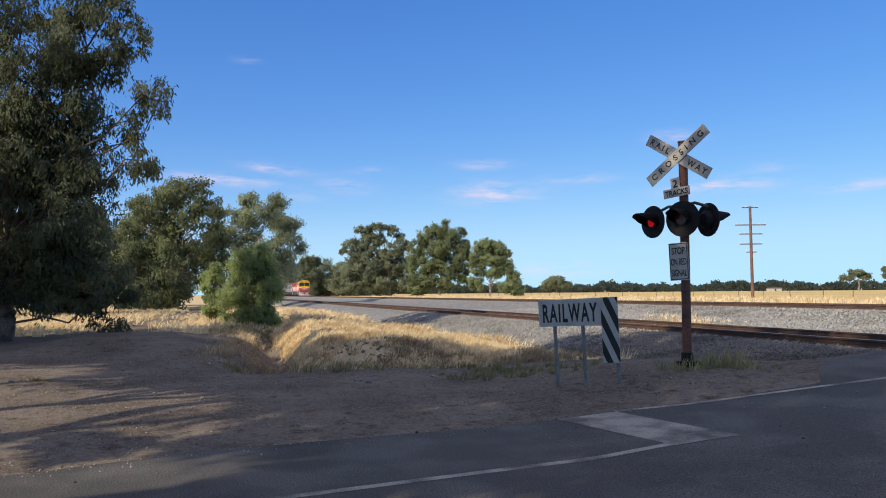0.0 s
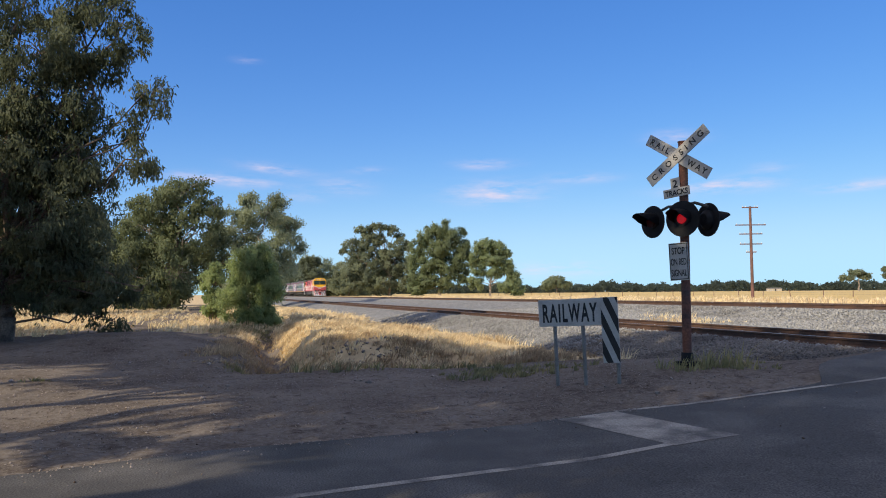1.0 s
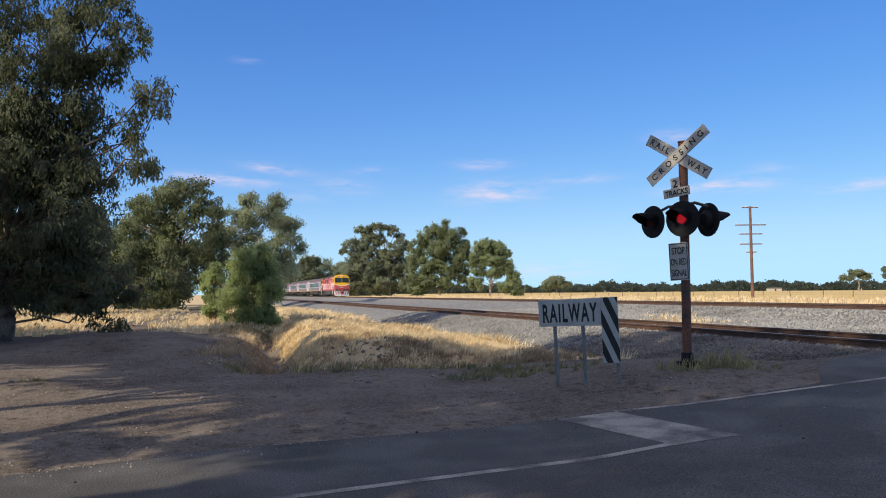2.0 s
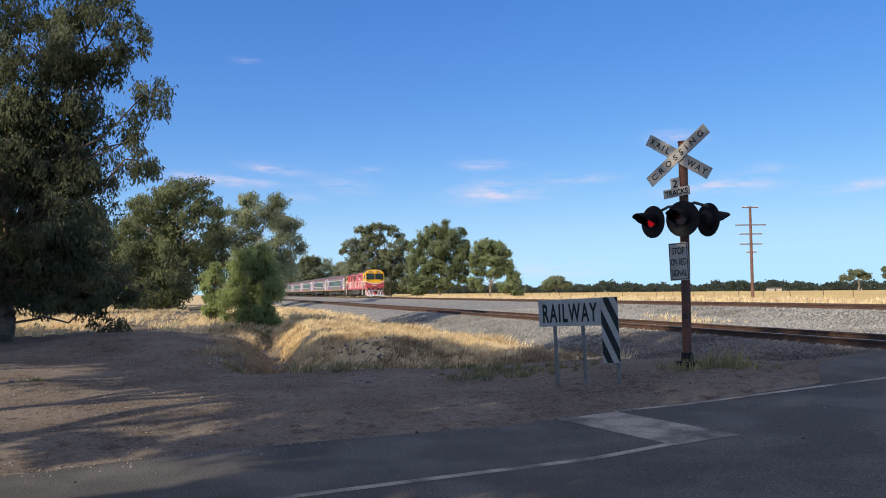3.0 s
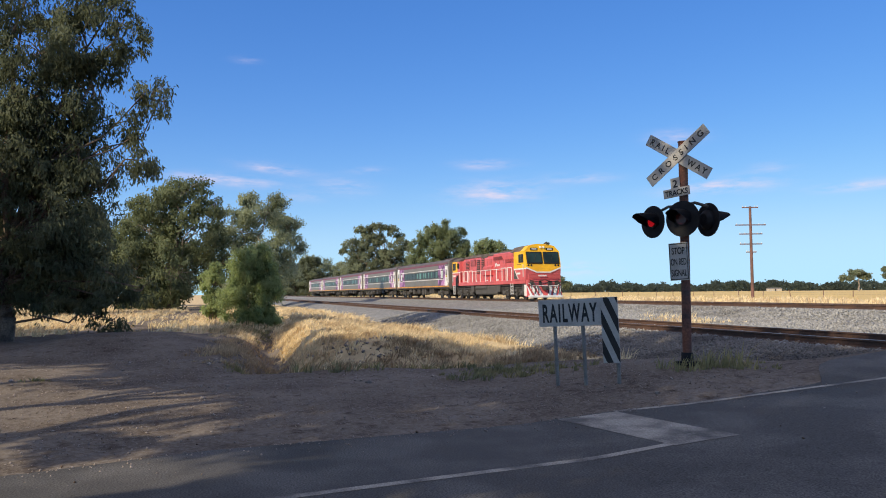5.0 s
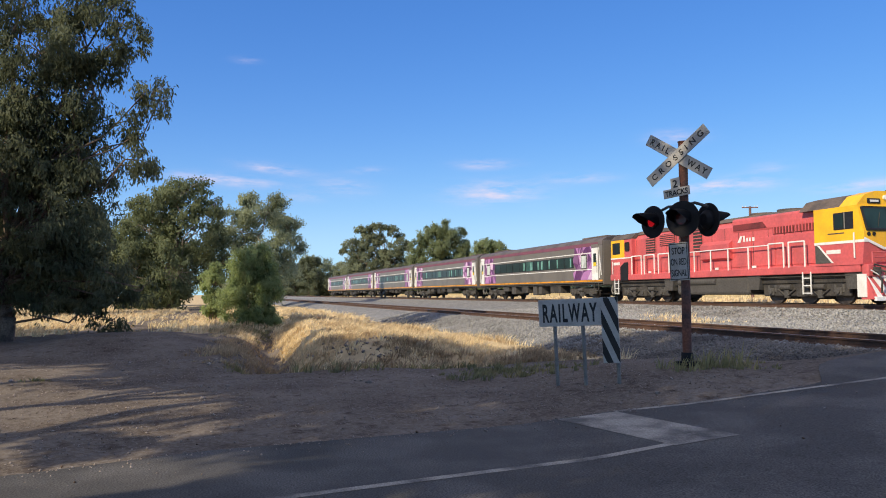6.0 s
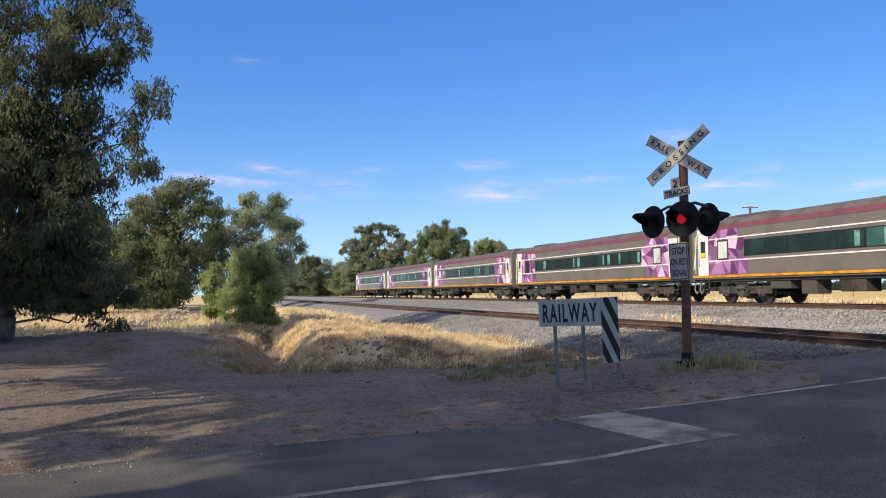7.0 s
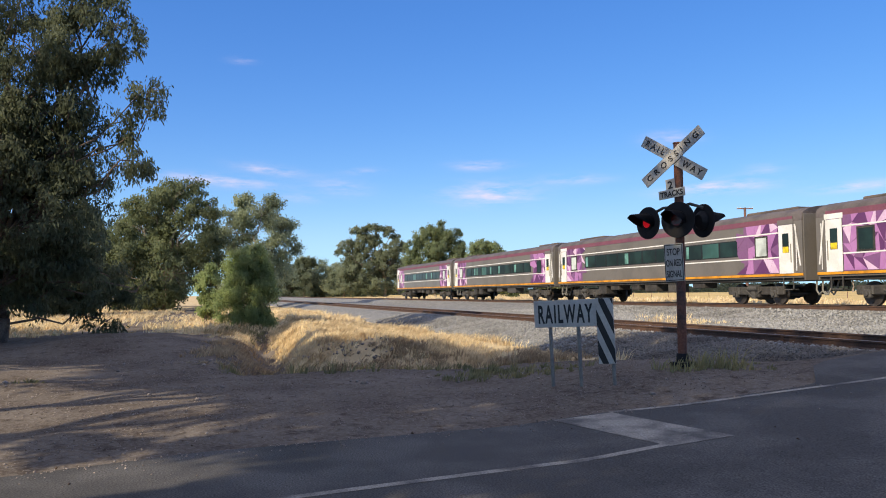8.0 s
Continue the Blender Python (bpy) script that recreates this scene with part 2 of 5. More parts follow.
M["pink"] = material("pale_pink_livery", (0.72, 0.52, 0.68), 0.45, vary=0.05, scale=1, fine=12, second=(0.62, 0.42, 0.6), bump=0.03)
M["frost"] = material("frosted_pane", (0.6, 0.66, 0.63), 0.35, vary=0.05, scale=1, fine=12, bump=0)
M["purple"] = material("purple_livery", (0.22, 0.1, 0.215), 0.45, vary=0.05, scale=1, fine=12, second=(0.2, 0.075, 0.21), bump=0.03)
M["lilac"] = material("lilac_livery", (0.45, 0.2, 0.43), 0.45, vary=0.05, scale=1, fine=12, second=(0.38, 0.16, 0.38), bump=0.03)
M["white"] = material("white_paint", (0.8, 0.79, 0.77), 0.45, vary=0.05, scale=1.5, fine=14, second=(0.7, 0.69, 0.66), bump=0.03)
M["orange"] = material("orange_stripe", (0.8, 0.33, 0.03), 0.45, vary=0.05, scale=1.5, fine=14, bump=0.03)
M["tinted"] = material("tinted_glass", (0.012, 0.024, 0.023), 0.3, vary=0.05, scale=0.7, fine=5, second=(0.02, 0.045, 0.042), bump=0, spec=0.25)
M["blind"] = material("green_blind_window", (0.04, 0.12, 0.1), 0.3, vary=0.05, scale=0.7, fine=5, bump=0, spec=0.7)
M["curtain"] = material("pale_green_curtain", (0.16, 0.36, 0.31), 0.4, vary=0.1, scale=2, fine=20, second=(0.08, 0.2, 0.17), bump=0)
M["under"] = material("grimy_underframe", (0.038, 0.035, 0.033), 0.8, vary=0.3, scale=1.4, fine=14, second=(0.062, 0.056, 0.05))
M["grime_grey"] = material("dusty_grey_steel", (0.08, 0.075, 0.07), 0.75, vary=0.25, scale=1.4, fine=14, second=(0.07, 0.065, 0.06))
M["wheel"] = material("wheel_steel", (0.11, 0.09, 0.08), 0.5, 0.6, vary=0.2, scale=3, fine=30)
M["bright_yellow"] = material("yellow_notice", (0.85, 0.62, 0.04), 0.5, bump=0)
M["headlight"] = material("headlight_glass", (0.8, 0.78, 0.7), 0.2, bump=0, emit=(1.0, 0.93, 0.8), power=0.08)
M["far_roof"] = material("cream_shed", (0.62, 0.55, 0.45), 0.7)

# ---- mesh tools ----


class Shape:
    """Collects boxes, tubes and prisms in one bmesh."""

    def __init__(self):
        self.bm = bmesh.new()

    def box(self, x0, x1, y0, y1, z0, z1, bevel=0.0, m=None):
        r = bmesh.ops.create_cube(self.bm, size=1.0)["verts"]
        t = Matrix.Translation(((x0 + x1) / 2, (y0 + y1) / 2, (z0 + z1) / 2)) @ Matrix.Diagonal((x1 - x0, y1 - y0, z1 - z0, 1))
        bmesh.ops.transform(self.bm, matrix=(m @ t) if m else t, verts=r)
        if bevel:
            es = list({e for v in r for e in v.link_edges})
            bmesh.ops.bevel(self.bm, geom=es, offset=bevel, segments=2, affect="EDGES", profile=0.5)
        return self

    def tube(self, p, q, r0, r1=None, n=10, caps=True):
        p, q = Vector(p), Vector(q)
        d = q - p
        m = Matrix.Translation((p + q) / 2) @ d.to_track_quat("Z", "Y").to_matrix().to_4x4()
        bmesh.ops.create_cone(self.bm, cap_ends=caps, segments=n, radius1=r0, radius2=r0 if r1 is None else r1, depth=d.length, matrix=m)
        return self

    def path(self, pts, r, n=8):
        for a, b in zip(pts, pts[1:]):
            self.tube(a, b, r, n=n)
        return self

    def prism(self, poly, axis, a, b):
        """A polygon of 2D points pushed from a to b along an axis: 'x' takes (y, z), 'y' takes (x, z), 'z' takes (x, y)."""
        put = {"x": lambda p, t: (t, p[0], p[1]), "y": lambda p, t: (p[0], t, p[1]), "z": lambda p, t: (p[0], p[1], t)}[axis]
        lo = [self.bm.verts.new(put(p, a)) for p in poly]
        hi = [self.bm.verts.new(put(p, b)) for p in poly]
        k = len(poly)
        fs = [self.bm.faces.new(lo), self.bm.faces.new(hi)]
        fs += [self.bm.faces.new((lo[i], lo[(i + 1) % k], hi[(i + 1) % k], hi[i])) for i in range(k)]
        bmesh.ops.recalc_face_normals(self.bm, faces=fs)
        return self

    def mesh(self, name, mat, smooth=False):
        me = bpy.data.meshes.new(name)
        self.bm.to_mesh(me)
        self.bm.free()
        me.materials.append(mat)
        if smooth:
            me.shade_smooth()
            me.set_sharp_from_angle(angle=radians(35))
        return me


def part(name, shape, mat, parent, label="", smooth=False, m=None):
    """Links a shape (or a ready mesh) as one mesh object under a thing or a part."""
    me = shape if isinstance(shape, bpy.types.Mesh) else shape.mesh(name, mat, smooth)
    ob = new(name, me)
    ob.parent = parent
    if m is not None:
        ob.matrix_basis = m
    return tagged(ob, label)


def thing(name, label, category, m=None, group=""):
    ob = new(name)
    ob.empty_display_size = 0.2
    if m is not None:
        ob.matrix_basis = m
    return tagged(ob, label, category, group)


def raw_mesh(name, verts, faces, mat, smooth=False):
    """A mesh from arrays: verts (n, 3), faces (k, 3 or 4)."""
    verts, faces = np.asarray(verts, np.float32), np.asarray(faces, np.int32)
    me = bpy.data.meshes.new(name)
    me.vertices.add(len(verts))
    me.vertices.foreach_set("co", verts.ravel())
    k = faces.shape[1]
    me.loops.add(faces.size)
    me.loops.foreach_set("vertex_index", faces.ravel())
    me.polygons.add(len(faces))
    me.polygons.foreach_set("loop_start", np.arange(len(faces), dtype=np.int32) * k)
    me.update(calc_edges=True)
    me.materials.append(mat)
    if smooth:
        me.shade_smooth()
    return me


def lettering(text, width, height, mat, parent, x, z, y=0.0, name="lettering", bold=0.012, spacing=1.0):
    """Flat raised letters of that width and height facing -y, centred at x, z in the parent's space."""
    cu = bpy.data.curves.new(name, "FONT")
    cu.body, cu.size, cu.extrude, cu.align_x, cu.align_y, cu.offset = text, 1.0, 0.01, "CENTER", "CENTER", bold
    cu.space_character = spacing
    tmp = new("tmp", cu)
    me = bpy.data.meshes.new_from_object(tmp.evaluated_get(bpy.context.evaluated_depsgraph_get()))
    bpy.data.objects.remove(tmp)
    me.materials.clear()
    me.materials.append(mat)
    c = np.array([v.co[:] for v in me.vertices])
    lo, hi = c.min(0), c.max(0)
    fit = Matrix.Diagonal((width / (hi[0] - lo[0]), height / (hi[1] - lo[1]), 0.15, 1)) @ Matrix.Translation((-(lo[0] + hi[0]) / 2, -(lo[1] + hi[1]) / 2, 0))
    me.transform(Matrix.Rotation(radians(90), 4, "X") @ fit)
    ob = new(name, me)
    ob.parent, ob.location = parent, (x, y, z)
    return ob

# ---- plan: x runs along the railway, y away from the road's end, z up ----
NEAR_Y, NEAR_Z = 12.4, 0.67
FAR_Y, FAR_Z = 24.3, 1.0
GAUGE = 1.6


def ss(a, b, v):
    t = np.clip((np.asarray(v, float) - a) / (b - a), 0, 1)
    return t * t * (3 - 2 * t)


def wave(x, y, s, seed=0.0):
    """Smooth cheap relief from a few crossed waves, about -1 to 1."""
    return (np.sin(x * s + 1.3 * np.sin(y * s * 0.7 + seed)) + np.sin(y * s * 1.3 + 1.7 * np.sin(x * s * 0.6 + seed * 2)) + np.sin((x + y) * s * 0.9 + seed * 3)) / 3


def road_edge(y):
    return np.interp(y, [-80, -20, -1.8, -0.1, 2.0, 5.0, 6.6, 7.9, 8.5, 9.4, 14, 40, 400], [-2.0, -6.2, -7.82, -8.4, -8.62, -8.9, -8.76, -8.62, -9.2, -10.1, -10.2, -10.2, -10.2])


def line_x(y):
    return float(np.interp(y, [4.9, 6.57, 8.71, 14, 40], [-8.78, -8.6, -8.25, -8.0, -8.0]))


def road_z(y):
    return np.interp(y, [-100, 3.5, 6.0, 11.4, 13.4, 17, 22.5, 26, 34, 400], [0, 0.0, 0.14, 0.66, 0.66, 0.6, 0.99, 0.99, 0.64, 0.6])


def ground_z(x, y):
    x, y = np.asarray(x, float), np.asarray(y, float)
    z = 0.05 * ss(5, 9, y) + 0.27 * ss(10, 20, y) + 0.3 * ss(22, 30, y)
    # bank up to the crossing signals
    z = z + 0.28 * ss(-17, -11, x) * ss(4.2, 7.6, y) * (1 - ss(10, 14, y))
    # dirt mound, the open drain beside it, and the grassy bank between drain and railway
    ahead = -x * 0.957 + y * 0.289
    z = z + 0.3 * ss(18.6, 23.5, ahead) * (1 - ss(25.5, 30.5, ahead)) * ss(-6.2, -3.4, y) * (1 - ss(-0.9, 1.1, y - 0.05 * (x + 20)))
    drain = 1.45 - 0.05 * (x + 17)
    z = z - 0.8 * np.exp(-((y - drain) / 0.62) ** 2) * ss(-15.8, -18.0, x) * (1 - ss(-27, -34, x))
    z = z - 0.6 * np.exp(-((ahead - 18.6) / 1.0) ** 2) * ss(0.2, 1.8, y) * (1 - ss(5.0, 7.6, y))
    z = z + 0.36 * ss(19.3, 21.5, ahead + 0.5 * wave(x, y, 1.1, 6.0)) * ss(0.35, 1.5, y - drain) * (1 - ss(4.4, 7.4, y))
    z = z + 0.14 * np.exp(-((ahead - 20.4) / 0.8) ** 2) * ss(3.0, 3.6, y) * (1 - ss(4.6, 5.6, y))
    z = z + (0.11 * wave(x, y, 1.3, 4.0) + 0.06 * wave(x, y, 3.3, 2.0)) * ss(17.5, 20, ahead) * (1 - ss(45, 60, ahead)) * (1 - ss(7.5, 9, y)) * ss(-1, 1.5, y)
    # heaps at the edge of the apron
    z = z + 0.1 * np.exp(-((x + 18.2) / 1.0) ** 2 - ((y + 0.6) / 0.9) ** 2)
    z = z + 0.1 * np.exp(-((x + 15.3) / 0.5) ** 2 - ((y + 3.1) / 0.7) ** 2)
    z = z + 0.1 * ss(-24, -30, x) * (1 - ss(0, 6, y))
    near = 1 - ss(40, 120, np.hypot(x, y))
    z = z + near * (0.035 * wave(x, y, 0.9) + 0.02 * wave(x, y, 3.1, 1.0)) * ss(0.3, 3, road_edge(y) - x)
    # under and beside the road the ground follows it
    k = ss(1.6, 0.1, road_edge(y) - x) * (1 - ss(1.0, 3.0, x))
    return z * (1 - k) + (road_z(y) - 0.05) * k


def ballast_z(x, y):
    y = np.asarray(y, float)
    return np.interp(y, [8.3, 8.9, 10.5, 10.8, 14.1, 15.4, 20.6, 22.1, 22.5, 26.2, 28.0], [-0.3, 0.12, 0.46, 0.5, 0.5, 0.4, 0.48, 0.8, 0.83, 0.83, 0.3])


def grass_amount(x, y):
    """How thickly dry grass covers the ground, 0 to 1."""
    x, y = np.asarray(x, float), np.asarray(y, float)
    ahead = -x * 0.957 + y * 0.289
    a = ss(16.3, 17.9, ahead + 0.9 * wave(x, y, 0.8) + 0.6 * wave(x, y, 2.1, 1.0) + 0.35 * wave(x, y, 5.1)) * ss(0.1, 0.8, y - 1.45 + 0.05 * (x + 17) + 0.35 * wave(x, y, 1.9)) * (1 - ss(8.6, 9.4, y))
    a = np.maximum(a, ss(27.5, 30, ahead + 0.8 * wave(x, y, 0.7)) * (1 - ss(8.6, 9.4, y)) * (1 - 0.9 * np.exp(-((y - 1.45 + 0.05 * (x + 17)) / 0.5) ** 2) * (1 - ss(-33, -38, x))))
    path = np.exp(-((y + 3.6 + 0.06 * (x + 38)) / 2.5) ** 2) * ss(-20, -30, x)
    a = a * (1 - 0.95 * path)
    return np.maximum(a, ss(27.3, 28.2, y))


def field_amount(x, y):
    return ss(34, 44, np.asarray(y, float)) * np.ones_like(x)


def spread(lo, hi, fine_lo, fine_hi, step):
    """Grid lines: even steps in the middle, growing outwards."""
    mid = list(np.arange(fine_lo, fine_hi, step))
    out, s, v = [], step, fine_hi
    while v < hi:
        out.append(v)
        s *= 1.16
        v += s
    low, s, v = [], step, fine_lo - step
    while v > lo:
        low.append(v)
        s *= 1.16
        v -= s
    return np.array([lo] + low[::-1] + mid + out + [hi])


def sheet(name, xs, ys, zf, mat, amounts=()):
    X, Y = np.meshgrid(xs, ys, indexing="ij")
    Z = zf(X, Y) * np.ones_like(X)
    nx, ny = X.shape
    idx = np.arange(nx * ny).reshape(nx, ny)
    f = np.stack([idx[:-1, :-1], idx[1:, :-1], idx[1:, 1:], idx[:-1, 1:]], -1).reshape(-1, 4)
    me = raw_mesh(name, np.stack([X, Y, Z], -1).reshape(-1, 3), f, mat, True)
    for key, fn in amounts:
        at = me.attributes.new(key, "FLOAT", "POINT")
        at.data.foreach_set("value", (fn(X, Y) * np.ones_like(X)).ravel().astype(np.float32))
    return new(name, me)


def build_ground():
    g = sheet("ground", spread(-3000, 1200, -48, 4, 0.22), spread(-1200, 3000, -9, 30, 0.22), ground_z, M["ground"], (("grass", grass_amount), ("field", field_amount)))
    tagged(g, "bare brown dirt apron with dry straw grass and stubble field", "ground", kind="structure")
    b = sheet("ballast_bed", np.concatenate([spread(-900, -10.3, -45, -12, 0.35)]), np.array([8.3, 8.6, 8.9, 9.3, 9.7, 10.1, 10.5, 10.8, 11.5, 12.4, 13.3, 14.1, 14.8, 15.4, 17, 19, 20.6, 21.3, 22.1, 22.5, 23.5, 24.3, 25.3, 26.2, 27, 28]),
              lambda x, y: ballast_z(x, y) + 0.03 * wave(x, y, 2.3) * ss(15, 16, np.abs(y - 12.4) + 13), M["ballast"])
    tagged(b, "grey crushed-stone ballast under two railway tracks", "ballast", kind="structure")
    ys = np.concatenate([np.arange(-80, -10, 2.0), np.arange(-10, 40, 0.4), np.arange(40, 400, 20)])
    us = np.array([0, 0.008, 0.35, 0.7, 1.0])
    V = [(road_edge(y) + 0.12 * float(wave(y, 0, 1.9)) * (u == 0) + u * (-1.0 - road_edge(y)), y, float(road_z(y)) - 0.04 * (u in (0, 1))) for y in ys for u in us]
    F = [(i * 5 + j, i * 5 + j + 1, i * 5 + j + 6, i * 5 + j + 5) for i in range(len(ys) - 1) for j in range(4)]
    tagged(new("road", raw_mesh("road", V, F, M["asphalt"], True)), "dark grey patched asphalt road shaded by trees", "road", kind="structure")


def ribbon(name, pts, width, mat, label):
    """A painted strip 4 mm over the road along (x, y) points."""
    P = []
    for a, b in zip(pts, pts[1:]):
        k = max(1, int(math.dist(a, b) / 0.25))
        P += [Vector((a[0] + (b[0] - a[0]) * i / k, a[1] + (b[1] - a[1]) * i / k, 0)) for i in range(k)]
    P.append(Vector((*pts[-1], 0)))
    V, F = [], []
    for i, p in enumerate(P):
        d = (P[min(i + 1, len(P) - 1)] - P[max(i - 1, 0)]).normalized()
        s = Vector((-d.y, d.x, 0)) * width / 2
        for q in (p + s, p - s):
            V.append((q.x, q.y, float(road_z(q.y)) + 0.003))
        if i:
            F.append((2 * i - 2, 2 * i - 1, 2 * i + 1, 2 * i))
    return tagged(new(name, raw_mesh(name, V, F, mat)), label, "road marking", kind="structure")


STOP = ((-8.71, 4.07, 0), (-8.74, 4.9, 0), (-6.83, 5.26, 0), (-6.77, 4.45, 0))


def build_road_marks():
    ribbon("centre_line", [(-5.4, -4.0), (-5.88, -1.5), (-6.24, 0.55), (-6.58, 2.6), (-6.86, 4.5)], 0.11, M["road_paint"], "faded white centre line on the road")
    ys = np.linspace(4.9, 30, 40)
    ribbon("edge_line", [(line_x(y), float(y)) for y in ys], 0.1, M["road_paint"], "thin worn white edge line on the asphalt")
    A, B, C, D = [Vector(v) for v in STOP]
    V, F = [], []
    for i in range(9):
        for j in range(5):
            q = A.lerp(D, j / 4).lerp(B.lerp(C, j / 4), i / 8)
            V.append((q.x, q.y, float(road_z(q.y)) + 0.004))
            if i and j:
                k = i * 5 + j
                F.append((k - 6, k - 5, k, k - 1))
    tagged(new("stop_line", raw_mesh("stop_line", V, F, M["road_paint"])), "broad worn white stop line painted across one lane", "road marking", kind="structure")


RAIL_POLY = [(-0.07, -0.16), (0.07, -0.16), (0.07, -0.145), (0.012, -0.12), (0.012, -0.045), (0.036, -0.035), (0.036, -0.006), (-0.036, -0.006), (-0.036, -0.035), (-0.012, -0.045), (-0.012, -0.12), (-0.07, -0.145)]


def build_track(y0, z0, sleepers_from, label):
    t = thing("railway_track", label, "railway track", Matrix.Translation((0, y0, z0)), "parallel tracks")
    rail = Shape().prism(RAIL_POLY, "x", -900, 80).mesh("rail", M["rail_steel"])
    head = Shape().box(-900, 80, -0.034, 0.034, -0.006, 0.0).mesh("running_surface", M["rail_head"])
    for s in (-1, 1):
        r = part("rail", rail, None, t, m=Matrix.Translation((0, s * (GAUGE / 2 + 0.035), 0)))
        part("running_surface", head, None, r, "worn steel running surface")
    sl = Shape().prism([(-0.13, -0.36), (0.13, -0.36), (0.1, -0.16), (-0.1, -0.16)], "y", -1.3, 1.3).mesh("sleeper", M["sleeper"])
    x = -0.3
    rng = random.Random(5)
    while x > sleepers_from:
        part("sleeper", sl, None, t, m=pose(x + rng.uniform(-0.02, 0.02), rng.uniform(-0.03, 0.03), rng.uniform(-0.01, 0.004), 0, 0, rng.uniform(-1, 1)))
        x -= 0.67


# ---- plants ----
def leaf_cloud(rng, centres, radii, per, size, droop, slim=0.28, core=None):
    """Leaf quads round cluster centres. droop: 0 any way, 1 hanging."""
    n = len(centres) * per
    c = np.repeat(centres, per, 0)
    r = np.repeat(radii, per)[:, None]
    p = rng.normal(size=(n, 3))
    p /= np.linalg.norm(p, axis=1)[:, None] + 1e-6
    p = p * (rng.random((n, 1)) ** 0.5) * r * [1, 1, 0.8]
    p[:, 2] -= droop * rng.random(n) * r[:, 0] * 0.9
    p = c + p
    d = rng.normal(size=(n, 3))
    d[:, 2] -= droop * 2.2
    d /= np.linalg.norm(d, axis=1)[:, None]
    w = np.cross(d, rng.normal(size=(n, 3)))
    w /= np.linalg.norm(w, axis=1)[:, None] + 1e-6
    L = size * (0.6 + 0.8 * rng.random((n, 1)))
    a, b = p, p + d * L
    m = (a + b) / 2
    V = np.stack([a, m + w * L * slim, b, m - w * L * slim], 1)
    if core is not None:
        # every leaf faces out of the crown
        g = np.cross(V[:, 1] - V[:, 0], V[:, 2] - V[:, 0])
        away = np.repeat(core, per, 0)
        turn = (g * away).sum(1) < 0
        V[turn] = V[turn][:, ::-1]
        g[turn] *= -1
        g /= np.linalg.norm(g, axis=1)[:, None] + 1e-9
        nn = 0.55 * away + 0.45 * g
        return V.reshape(-1, 3), np.arange(n * 4).reshape(-1, 4), np.repeat(nn / np.linalg.norm(nn, axis=1)[:, None], 4, 0)
    return V.reshape(-1, 3), np.arange(n * 4).reshape(-1, 4)


def limb(s, p, q, r0, r1, rng, kinks=4, n=7):
    p, q = Vector(p), Vector(q)
    pts = [p]
    for i in range(1, kinks + 1):
        f = i / kinks
        j = (q - p).length * 0.05 * (f < 1)
        pts.append(p.lerp(q, f) + Vector((rng.normal() * j, rng.normal() * j, rng.normal() * j + 0.1 * (q - p).length * math.sin(math.pi * f) * 0.6)))
    for i in range(kinks):
        a, b = r0 + (r1 - r0) * i / kinks, r0 + (r1 - r0) * (i + 1) / kinks
        s.tube(pts[i], pts[i + 1], a, b, n)
    return pts


CAM_TURN = 90 - 16.8  # local x of a tree points to the viewer's right


